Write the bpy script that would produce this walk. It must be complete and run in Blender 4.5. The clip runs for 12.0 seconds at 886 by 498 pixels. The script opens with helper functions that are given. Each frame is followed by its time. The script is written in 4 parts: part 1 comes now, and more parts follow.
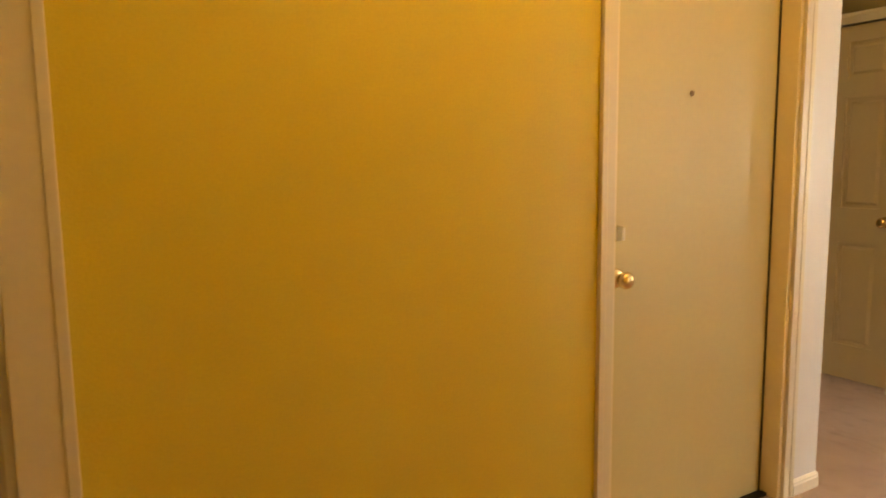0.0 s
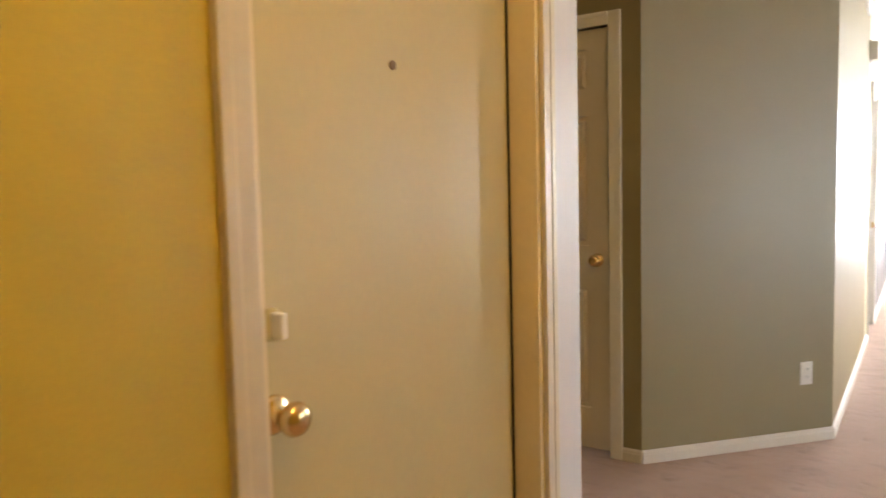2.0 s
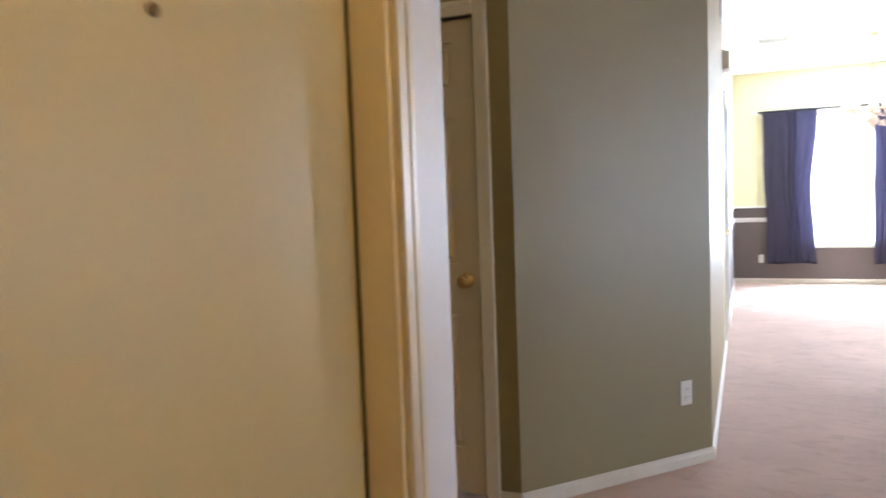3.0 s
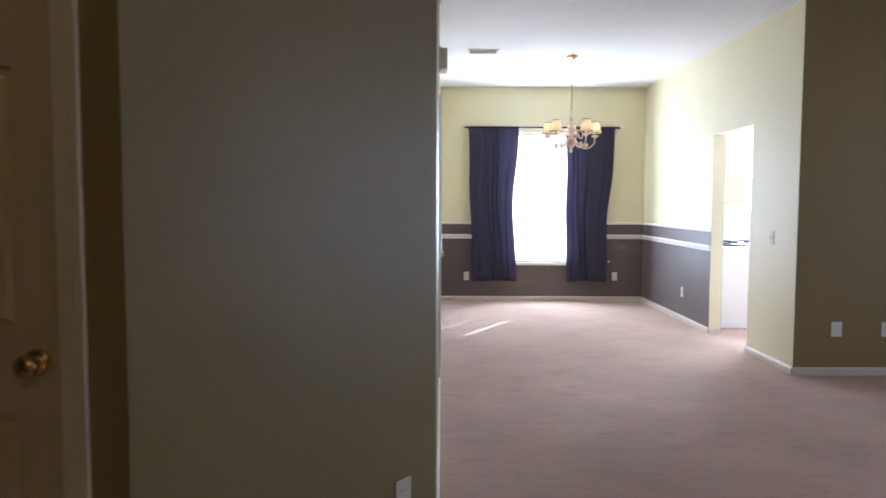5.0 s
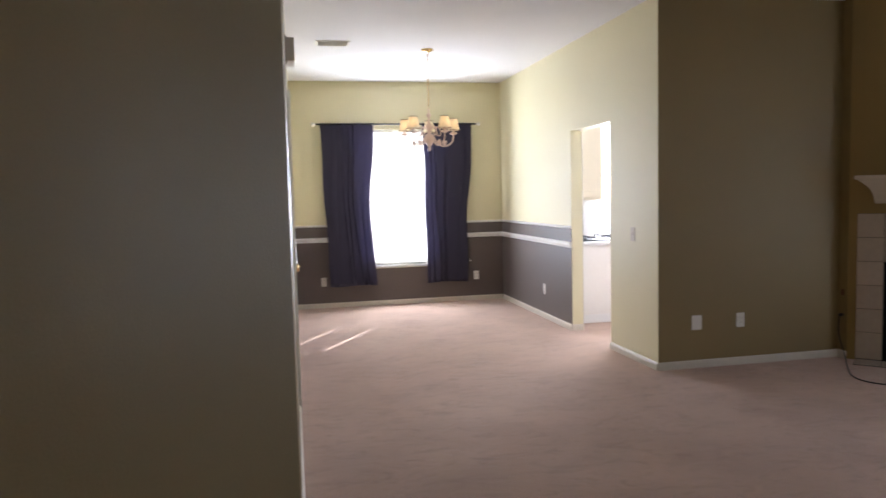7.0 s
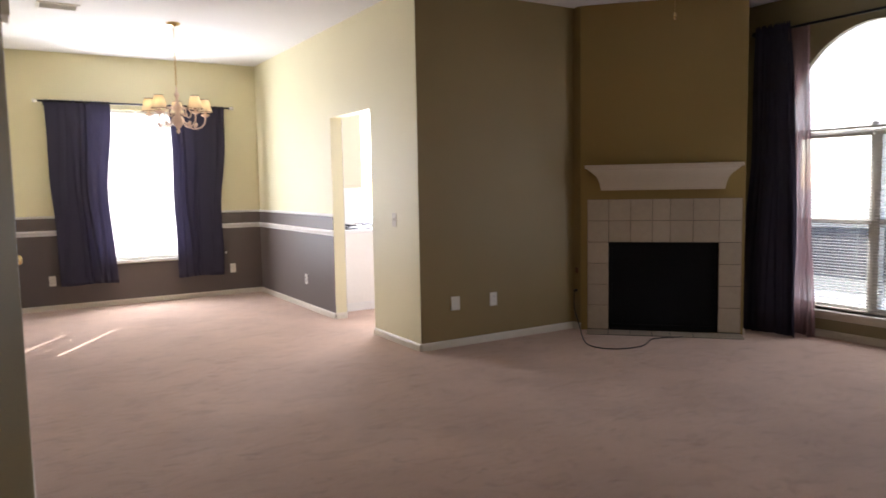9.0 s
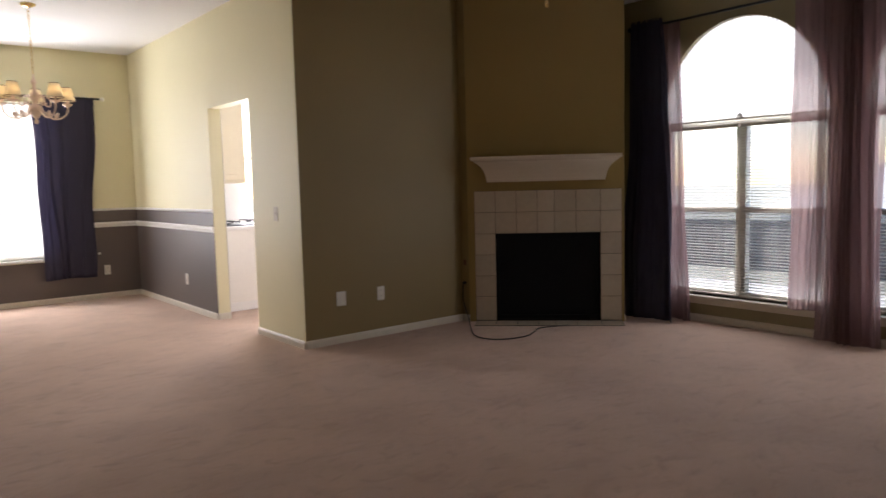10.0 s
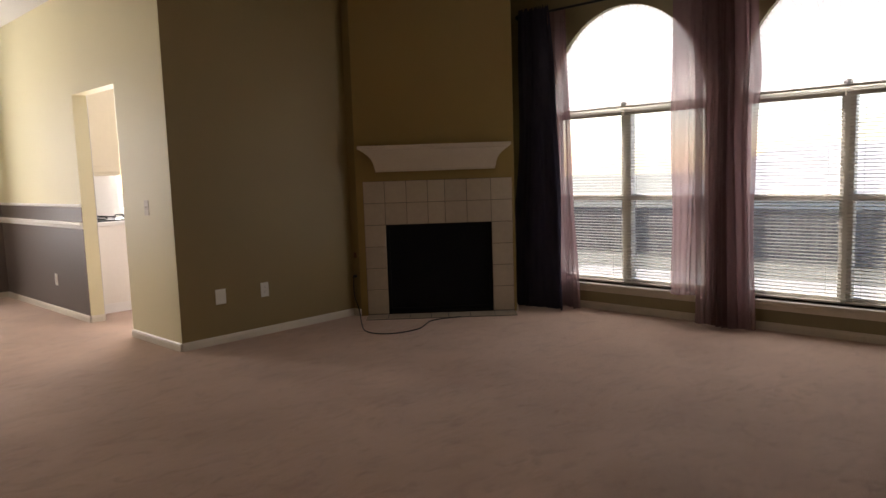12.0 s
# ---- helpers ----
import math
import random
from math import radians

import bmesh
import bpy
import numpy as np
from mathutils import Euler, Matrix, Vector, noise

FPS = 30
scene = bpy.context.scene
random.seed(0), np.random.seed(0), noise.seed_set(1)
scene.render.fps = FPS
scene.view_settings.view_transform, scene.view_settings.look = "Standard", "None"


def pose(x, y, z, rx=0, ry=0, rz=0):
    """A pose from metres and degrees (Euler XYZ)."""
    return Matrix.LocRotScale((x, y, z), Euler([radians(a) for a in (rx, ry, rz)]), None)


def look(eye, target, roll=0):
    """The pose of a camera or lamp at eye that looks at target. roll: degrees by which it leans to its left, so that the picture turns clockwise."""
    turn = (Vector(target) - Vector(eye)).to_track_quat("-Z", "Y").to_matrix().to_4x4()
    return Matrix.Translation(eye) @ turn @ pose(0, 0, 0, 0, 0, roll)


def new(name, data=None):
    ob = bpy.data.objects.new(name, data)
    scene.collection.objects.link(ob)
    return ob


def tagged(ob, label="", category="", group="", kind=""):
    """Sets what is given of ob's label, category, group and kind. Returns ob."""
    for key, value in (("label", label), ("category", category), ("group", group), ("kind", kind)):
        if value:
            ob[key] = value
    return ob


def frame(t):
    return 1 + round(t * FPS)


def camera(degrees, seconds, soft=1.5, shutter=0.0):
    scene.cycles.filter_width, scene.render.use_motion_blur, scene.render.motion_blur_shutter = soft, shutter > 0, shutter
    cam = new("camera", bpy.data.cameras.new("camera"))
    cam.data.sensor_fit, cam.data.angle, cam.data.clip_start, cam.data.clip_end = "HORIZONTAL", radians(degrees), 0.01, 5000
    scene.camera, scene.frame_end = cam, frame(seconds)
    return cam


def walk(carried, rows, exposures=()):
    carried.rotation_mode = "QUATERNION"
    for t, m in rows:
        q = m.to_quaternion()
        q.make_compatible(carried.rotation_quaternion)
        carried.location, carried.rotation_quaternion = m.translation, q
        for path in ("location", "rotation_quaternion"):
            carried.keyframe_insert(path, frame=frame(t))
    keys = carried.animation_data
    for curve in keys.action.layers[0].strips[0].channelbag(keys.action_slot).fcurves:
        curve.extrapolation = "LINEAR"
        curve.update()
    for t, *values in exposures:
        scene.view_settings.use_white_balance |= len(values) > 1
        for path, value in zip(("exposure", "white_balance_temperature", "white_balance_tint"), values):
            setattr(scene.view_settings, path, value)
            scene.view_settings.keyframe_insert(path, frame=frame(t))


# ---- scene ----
cam = camera(64.09, 12.0, shutter=0.5)
PATH = [
    (0, (1.136, -4.858, 1.317), (-0.567, -3.838, 1.067), -0.66),
    (0.2, (1.156, -4.814, 1.315), (-0.539, -3.777, 1.084), 0.06),
    (0.5, (1.008, -4.708, 1.294), (-0.619, -3.560, 1.110), -0.91),
    (0.6, (0.969, -4.677, 1.297), (-0.636, -3.497, 1.117), -0.98),
    (1, (0.758, -4.439, 1.288), (-0.744, -3.129, 1.113), -0.44),
    (1.2, (0.697, -4.352, 1.298), (-0.749, -2.983, 1.114), -0.09),
    (1.5, (0.569, -4.219, 1.282), (-0.771, -2.744, 1.121), -0.83),
    (2, (0.350, -3.999, 1.276), (-0.768, -2.347, 1.125), -1.40),
    (2.5, (0.225, -3.802, 1.293), (-0.730, -2.051, 1.141), -1.59),
    (3, (0.152, -3.567, 1.286), (-0.633, -1.732, 1.152), -2.06),
    (3.2, (0.066, -3.374, 1.295), (-0.616, -1.499, 1.149), -1.83),
    (3.5, (-0.029, -3.169, 1.345), (-0.550, -1.247, 1.160), -0.23),
    (3.7, (-0.033, -3.078, 1.359), (-0.463, -1.134, 1.172), -0.16),
    (5.3, (0.023, -2.325, 1.324), (0.093, -0.330, 1.198), -0.05),
    (5.5, (0.019, -2.270, 1.349), (0.125, -0.277, 1.222), -0.37),
    (6, (0.052, -2.127, 1.337), (0.229, -0.139, 1.214), -0.56),
    (6.5, (0.053, -2.058, 1.352), (0.320, -0.080, 1.226), -1.00),
    (7, (0.012, -1.990, 1.405), (0.421, -0.039, 1.255), -1.40),
    (8.8, (-0.030, -1.860, 1.322), (0.985, -0.143, 1.173), -1.20),
    (9, (-0.011, -1.887, 1.326), (1.028, -0.187, 1.149), -1.01),
    (9.5, (0.056, -1.893, 1.284), (1.213, -0.271, 1.106), -1.17),
    (10, (0.159, -1.886, 1.261), (1.420, -0.345, 1.077), -1.42),
    (10.5, (0.268, -1.920, 1.239), (1.599, -0.440, 1.049), -1.66),
    (11, (0.337, -1.942, 1.243), (1.721, -0.512, 1.042), -1.83),
    (11.5, (0.401, -1.966, 1.223), (1.815, -0.566, 1.020), -1.92),
    (12, (0.423, -1.906, 1.248), (1.859, -0.531, 1.031), -1.90),
]
EXPOSURES = [(0, 3.83, 8300, 10), (1, 3.83, 6900, 10), (2, 3.7, 6000, 10), (2.5, 3.58, 5600, 11), (3.7, 3.05, 4780, 11), (5.3, 1.90, 5300, 13), (7, 1.72, 5750, 15), (9, 1.88, 6100, 17), (9.7, 1.53, 6300, 17), (12, 1.29, 7000, 18)]
walk(cam, [(t, look(eye, target, roll)) for t, eye, target, roll in PATH], EXPOSURES)

# ---- world and sun ----
HALL_WATTS = 3.0
SUN_AZ, SUN_EL = radians(30), radians(35.6)      # azimuth from +y towards +x
world = bpy.data.worlds.new("sky")
scene.world = world
world.use_nodes = True
wn = world.node_tree.nodes
sky = wn.new("ShaderNodeTexSky")
sky.sky_type, sky.sun_disc = "NISHITA", False
sky.dust_density, sky.air_density, sky.ozone_density = 1.0, 1.0, 2.5
sky.sun_elevation, sky.sun_rotation = SUN_EL, SUN_AZ
world.node_tree.links.new(sky.outputs[0], wn["Background"].inputs[0])
wn["Background"].inputs[1].default_value = 0.15
sun_dir = Vector((math.sin(SUN_AZ) * math.cos(SUN_EL), math.cos(SUN_AZ) * math.cos(SUN_EL), math.sin(SUN_EL)))
sun = new("sun", bpy.data.lights.new("sun", "SUN"))
sun.data.energy, sun.data.angle, sun.data.color = 5.0, radians(0.5), (1, 0.97, 0.92)
sun.matrix_world = look(sun_dir * 40, (0, 0, 0))


def window_light(name, centre, target, w, h, watts, color=(1, 1, 1)):
    """An area lamp in a window's opening that stands for the sky's light."""
    lamp = new(name, bpy.data.lights.new(name, "AREA"))
    lamp.data.shape, lamp.data.size, lamp.data.size_y, lamp.data.energy, lamp.data.color = "RECTANGLE", w, h, watts, color
    lamp.matrix_world = look(centre, target)
    return lamp


window_light("dining_window_light", (1.32, 7.160, 1.40), (1.32, 0, 1.40), 0.95, 1.66, 26, (0.93, 0.96, 1.0))
window_light("dining_blind_light", (1.32, 7.240, 1.40), (1.32, 0, 1.4), 0.95, 1.66, 34, (0.93, 0.96, 1.0))
window_light("kitchen_window_light", (4.17, 5.70, 1.62), (4.17, 0, 1.5), 1.35, 1.3, 44, (0.95, 0.97, 1.0))
for yc in (1.13, -0.55):
    window_light("arch_window_light", (5.862, yc, 2.145), (0, yc, 2.0), 1.44, 0.83, 6.5, (0.90, 0.95, 1.0))
    window_light("sash_window_light", (5.832, yc, 0.97), (0, yc, 0.9), 1.25, 1.35, 3.1, (0.90, 0.95, 1.0))


# ---- materials ----
def material(name, base, rough=0.6, metal=0.0, vary=0.08, grain=60.0, stain=2.5, bump=0.1, spec=0.5, dist=0.002, hue=None, piece=0.0):
    m = bpy.data.materials.new(name)
    m.use_nodes = True
    nt, b = m.node_tree, m.node_tree.nodes["Principled BSDF"]
    N, L = nt.nodes.new, nt.links.new
    co = N("ShaderNodeTexCoord")
    fine, broad = N("ShaderNodeTexNoise"), N("ShaderNodeTexNoise")
    fine.inputs["Scale"].default_value, broad.inputs["Scale"].default_value = grain, stain
    fine.inputs["Detail"].default_value, broad.inputs["Detail"].default_value = 4, 5
    L(co.outputs["Object"], fine.inputs[0]), L(co.outputs["Object"], broad.inputs[0])
    add = N("ShaderNodeMix")
    add.data_type = "FLOAT"
    add.inputs[0].default_value = 0.5
    L(fine.outputs[0], add.inputs[2]), L(broad.outputs[0], add.inputs[3])
    ramp = N("ShaderNodeValToRGB")
    c2 = hue or base
    ramp.color_ramp.elements[0].position, ramp.color_ramp.elements[1].position = 0.3, 0.7
    ramp.color_ramp.elements[0].color = (*[c * (1 - vary) for c in c2], 1)
    ramp.color_ramp.elements[1].color = (*[min(1, c * (1 + vary)) for c in base], 1)
    L(add.outputs[0], ramp.inputs[0]), L(ramp.outputs[0], b.inputs["Base Color"])
    b.inputs["Roughness"].default_value, b.inputs["Metallic"].default_value = rough, metal
    b.inputs["Specular IOR Level"].default_value = spec
    if piece:
        info, tone, mul = N("ShaderNodeObjectInfo"), N("ShaderNodeMapRange"), N("ShaderNodeMix")
        tone.inputs["To Min"].default_value, tone.inputs["To Max"].default_value = 1 - piece, 1 + piece
        mul.data_type, mul.blend_type = "RGBA", "MULTIPLY"
        mul.inputs[0].default_value = 1.0
        L(info.outputs["Random"], tone.inputs["Value"]), L(ramp.outputs[0], mul.inputs[6]), L(tone.outputs[0], mul.inputs[7]), L(mul.outputs[2], b.inputs["Base Color"])
    if bump:
        bp = N("ShaderNodeBump")
        bp.inputs["Strength"].default_value, bp.inputs["Distance"].default_value = bump, dist
        L(fine.outputs[0], bp.inputs["Height"]), L(bp.outputs[0], b.inputs["Normal"])
    return m


khaki = material("khaki_wall_paint", (0.272, 0.228, 0.115), 0.39, vary=0.05, grain=130, stain=1.2, bump=0.18, dist=0.003)
tan = material("tan_wall_paint", (0.262, 0.192, 0.078), 0.47, vary=0.06, grain=130, stain=1.2, bump=0.18, dist=0.003, spec=0.35)
breast_paint = material("golden_brown_wall_paint", (0.29, 0.198, 0.060), 0.5, vary=0.06, grain=130, stain=1.2, bump=0.18, dist=0.003)
gold = material("gold_wall_paint", (0.56, 0.44, 0.075), 0.42, vary=0.06, grain=130, stain=1.2, bump=0.18, dist=0.003)
cream = material("pale_yellow_wall_paint", (0.75, 0.69, 0.455), 0.55, vary=0.04, grain=130, stain=1.2, bump=0.18, dist=0.003)
dado_paint = material("dark_taupe_dado_paint", (0.128, 0.102, 0.090), 0.5, vary=0.06, grain=130, stain=1.5, bump=0.18, dist=0.003)
white = material("white_trim_paint", (0.78, 0.76, 0.72), 0.35, vary=0.03, grain=40, stain=3, bump=0.03)
offwhite = material("off_white_wall_paint", (0.62, 0.60, 0.60), 0.5, vary=0.03, grain=120, bump=0.12)
door_paint = material("cream_door_paint", (0.53, 0.445, 0.225), 0.40, vary=0.03, grain=50, stain=2, bump=0.04)
panel_paint = material("cream_panel_door_paint", (0.68, 0.61, 0.50), 0.38, vary=0.03, grain=50, stain=2, bump=0.04)
warm_trim = material("ivory_casing_paint", (0.60, 0.53, 0.40), 0.36, vary=0.04, grain=50, stain=2, bump=0.04)
ivory_trim = material("ivory_baseboard_paint", (0.66, 0.60, 0.50), 0.4, vary=0.05, grain=50, stain=2, bump=0.04)
cupboard_paint = material("cream_cupboard_paint", (0.60, 0.53, 0.38), 0.42, vary=0.03, grain=30, bump=0.03)
ceiling_paint = material("white_ceiling_texture", (0.80, 0.79, 0.77), 0.9, vary=0.03, grain=90, stain=2, bump=0.5, dist=0.006)
brass = material("worn_brass", (0.75, 0.55, 0.26), 0.22, 1.0, vary=0.12, grain=80, bump=0.03)
aged_brass = material("aged_brass", (0.20, 0.13, 0.06), 0.4, 0.8, vary=0.15, grain=80, bump=0.03)
nickel = material("satin_nickel", (0.62, 0.56, 0.46), 0.3, 1.0, vary=0.08, grain=80, bump=0.03)
plastic = material("ivory_plastic", (0.76, 0.73, 0.66), 0.35, vary=0.02, bump=0)
dark_slot = material("dark_slot", (0.02, 0.02, 0.02), 0.6, vary=0.1, bump=0)
rubber = material("black_rubber", (0.015, 0.015, 0.017), 0.5, vary=0.2, bump=0.05)
iron = material("black_iron", (0.012, 0.012, 0.013), 0.45, 0.3, vary=0.2, grain=100, bump=0.1)
screen_black = material("matt_black_screen", (0.007, 0.007, 0.008), 0.8, vary=0.3, grain=60, bump=0.05, spec=0.15)
soot = material("sooty_firebrick", (0.010, 0.009, 0.008), 0.9, vary=0.35, grain=30, bump=0.3)
tile_mat = material("beige_glazed_tile", (0.47, 0.395, 0.305), 0.25, vary=0.07, grain=25, stain=4, bump=0.05, piece=0.07)
grout = material("dark_grout", (0.10, 0.085, 0.07), 0.95, vary=0.2, grain=150, bump=0.3)
fence_wood = material("weathered_cedar", (0.21, 0.19, 0.19), 0.9, vary=0.35, grain=14, stain=2, bump=0.4, dist=0.004, piece=0.45)
concrete = material("patio_concrete", (0.58, 0.57, 0.55), 0.9, vary=0.15, grain=40, stain=1, bump=0.2)
grass_mat = material("dry_lawn", (0.22, 0.22, 0.19), 0.95, vary=0.5, grain=9, stain=0.8, bump=0.6, dist=0.01, hue=(0.17, 0.18, 0.13))
brick_mat = material("house_brick", (0.86, 0.80, 0.76), 0.9, vary=0.25, grain=20, stain=2, bump=0.3)
roof_mat = material("roof_shingle", (0.62, 0.58, 0.56), 0.95, vary=0.3, grain=22, stain=1.5, bump=0.4)
cabinet_paint = material("white_cabinet_paint", (0.78, 0.74, 0.67), 0.4, vary=0.03, grain=30, bump=0.03)
counter_mat = material("pale_laminate_counter", (0.72, 0.70, 0.66), 0.3, vary=0.06, grain=90, bump=0.02)
cream_trim = material("cream_mantel_paint", (0.62, 0.54, 0.43), 0.4, vary=0.03, grain=40, bump=0.03)
jamb_paint = material("warm_jamb_paint", (0.70, 0.60, 0.40), 0.42, vary=0.04, grain=50, stain=2, bump=0.04)
rose_metal = material("pale_rose_brass", (0.72, 0.56, 0.47), 0.42, 0.6, vary=0.12, grain=70, bump=0.03)
trim_brown = material("brown_shade_edging", (0.16, 0.08, 0.05), 0.8, vary=0.1, bump=0)
vinyl = material("white_vinyl_frame", (0.84, 0.83, 0.79), 0.4, vary=0.02, bump=0.02)


def carpet_material():
    """Cut pile: fine tufts, brushed patches, and short scuffs where feet have pressed the pile."""
    m = material("beige_carpet", (0.615, 0.432, 0.325), 0.95, vary=0.12, grain=210, stain=1.3, bump=0.9, spec=0.1, dist=0.006, hue=(0.535, 0.368, 0.272))
    nt, b = m.node_tree, m.node_tree.nodes["Principled BSDF"]
    N, L = nt.nodes.new, nt.links.new
    co = N("ShaderNodeTexCoord")
    colour = b.inputs["Base Color"].links[0].from_socket
    heights = []
    for turn, stretch, scale, lo, hi, dark, detail in ((12, (1.0, 1.9, 1), 4.5, 0.52, 0.74, 0.72, 9), (-35, (1.0, 1.7, 1), 9.0, 0.56, 0.76, 0.62, 7), (0, (1, 1, 1), 1.6, 0.38, 0.66, 0.84, 8)):
        mp, no, ramp, mix = N("ShaderNodeMapping"), N("ShaderNodeTexNoise"), N("ShaderNodeValToRGB"), N("ShaderNodeMix")
        mp.inputs["Rotation"].default_value, mp.inputs["Scale"].default_value = (0, 0, radians(turn)), stretch
        no.inputs["Scale"].default_value, no.inputs["Detail"].default_value, no.inputs["Distortion"].default_value = scale, detail, 1.1
        L(co.outputs["Object"], mp.inputs[0]), L(mp.outputs[0], no.inputs[0]), L(no.outputs[0], ramp.inputs[0])
        ramp.color_ramp.elements[0].position, ramp.color_ramp.elements[1].position = lo, hi
        ramp.color_ramp.elements[0].color, ramp.color_ramp.elements[1].color = (1, 1, 1, 1), (dark, dark * 0.97, dark * 0.95, 1)
        mix.data_type, mix.blend_type = "RGBA", "MULTIPLY"
        mix.inputs[0].default_value = 0.52
        L(colour, mix.inputs[6]), L(ramp.outputs[0], mix.inputs[7])
        colour = mix.outputs[2]
        heights.append(ramp.outputs[0])
    L(colour, b.inputs["Base Color"])
    press = N("ShaderNodeBump")
    press.inputs["Strength"].default_value, press.inputs["Distance"].default_value = 0.5, 0.012
    L(b.inputs["Normal"].links[0].from_socket, press.inputs["Normal"]), L(heights[0], press.inputs["Height"]), L(press.outputs[0], b.inputs["Normal"])
    b.inputs["Sheen Weight"].default_value, b.inputs["Sheen Roughness"].default_value = 0.25, 0.5
    b.inputs["Sheen Tint"].default_value = (0.93, 0.92, 1.0, 1)
    return m


carpet = carpet_material()


def cloth(name, base, through_part, clear, rough=0.9, grain=300.0):
    """Thin cloth or paper: reflects, lets light through, and is clear in part."""
    m = bpy.data.materials.new(name)
    m.use_nodes = True
    nt = m.node_tree
    N, L = nt.nodes.new, nt.links.new
    nt.nodes.remove(nt.nodes["Principled BSDF"])
    out = nt.nodes["Material Output"]
    d, t, c, m1, m2 = N("ShaderNodeBsdfDiffuse"), N("ShaderNodeBsdfTranslucent"), N("ShaderNodeBsdfTransparent"), N("ShaderNodeMixShader"), N("ShaderNodeMixShader")
    co, no, ramp = N("ShaderNodeTexCoord"), N("ShaderNodeTexNoise"), N("ShaderNodeValToRGB")
    no.inputs["Scale"].default_value = grain
    L(co.outputs["Object"], no.inputs[0]), L(no.outputs[0], ramp.inputs[0])
    ramp.color_ramp.elements[0].color, ramp.color_ramp.elements[1].color = (*[v * 0.85 for v in base], 1), (*base, 1)
    L(ramp.outputs[0], d.inputs[0]), L(ramp.outputs[0], t.inputs[0])
    m1.inputs[0].default_value, m2.inputs[0].default_value = through_part, clear
    L(d.outputs[0], m1.inputs[1]), L(t.outputs[0], m1.inputs[2])
    L(m1.outputs[0], m2.inputs[1]), L(c.outputs[0], m2.inputs[2]), L(m2.outputs[0], out.inputs[0])
    return m


navy = cloth("navy_curtain_cloth", (0.096, 0.089, 0.130), 0.50, 0.0)
sheer_mat = cloth("mauve_sheer_voile", (0.34, 0.215, 0.215), 0.6, 0.20)
fan_mat = cloth("white_pleated_paper", (0.84, 0.83, 0.82), 0.58, 0.03)
slat_mat = cloth("white_blind_vinyl", (0.82, 0.80, 0.76), 0.35, 0.0)
sun_mesh_mat = cloth("dark_sun_mesh", (0.05, 0.05, 0.05), 0.1, 0.25)
fine_screen = cloth("grey_insect_mesh", (0.16, 0.16, 0.17), 0.2, 0.72)
shade_mat = cloth("cream_lampshade_cloth", (0.97, 0.88, 0.70), 0.72, 0.0)
frosted = material("frosted_ivory_glass", (0.82, 0.79, 0.72), 0.45, vary=0.03, bump=0)

glass = bpy.data.materials.new("window_glass")
glass.use_nodes = True
gb = glass.node_tree.nodes["Principled BSDF"]
gb.inputs["Transmission Weight"].default_value, gb.inputs["Roughness"].default_value, gb.inputs["IOR"].default_value = 1.0, 0.0, 1.45
gb.inputs["Base Color"].default_value = (0.96, 0.98, 0.97, 1)

bulb_mat = bpy.data.materials.new("warm_lamp_glass")
bulb_mat.use_nodes = True
be = bulb_mat.node_tree.nodes["Principled BSDF"]
be.inputs["Emission Color"].default_value, be.inputs["Emission Strength"].default_value = (1.0, 0.60, 0.18, 1), 1.3


candle_mat = bulb_mat.copy()
candle_mat.node_tree.nodes["Principled BSDF"].inputs["Emission Color"].default_value = (1.0, 0.76, 0.45, 1)
candle_mat.name = "warm_candle_bulb"
candle_mat.node_tree.nodes["Principled BSDF"].inputs["Emission Strength"].default_value = 3.5


# ---- mesh helpers ----
def finish(bm, name, mat, parent=None, label="", smooth=False):
    me = bpy.data.meshes.new(name)
    bm.normal_update()
    bm.to_mesh(me)
    bm.free()
    if smooth:
        for p in me.polygons:
            p.use_smooth = True
    me.materials.append(mat)
    ob = new(name, me)
    if parent:
        ob.parent = parent
    if label:
        ob["label"] = label
    return ob


def part(name, bm, mat, parent, label="", smooth=False):
    return finish(bm, name, mat, parent, label, smooth)


def empty(name, m, label, category, group=""):
    ob = new(name)
    ob.empty_display_size = 0.1
    ob.matrix_world = m
    return tagged(ob, label, category, group)


def box(bm, x0, y0, z0, x1, y1, z1, bevel=0.0):
    g = bmesh.ops.create_cube(bm, size=1)
    vs = g["verts"]
    bmesh.ops.scale(bm, vec=(abs(x1 - x0), abs(y1 - y0), abs(z1 - z0)), verts=vs)
    bmesh.ops.translate(bm, vec=((x0 + x1) / 2, (y0 + y1) / 2, (z0 + z1) / 2), verts=vs)
    if bevel:
        es = list({e for v in vs for e in v.link_edges})
        bmesh.ops.bevel(bm, geom=es, offset=bevel, segments=2, affect="EDGES", profile=0.6)
    return bm


def boxed(*a, bevel=0.0):
    return box(bmesh.new(), *a, bevel=bevel)


def lathe(profile, n=24):
    """A solid of revolution about z from (radius, z) pairs."""
    bm = bmesh.new()
    rings = []
    for r, z in profile:
        rings.append([bm.verts.new((max(r, 1e-4) * math.cos(2 * math.pi * k / n), max(r, 1e-4) * math.sin(2 * math.pi * k / n), z)) for k in range(n)])
    for a, b in zip(rings, rings[1:]):
        for k in range(n):
            bm.faces.new((a[k], a[(k + 1) % n], b[(k + 1) % n], b[k]))
    bm.faces.new(rings[0][::-1]), bm.faces.new(rings[-1])
    return bm


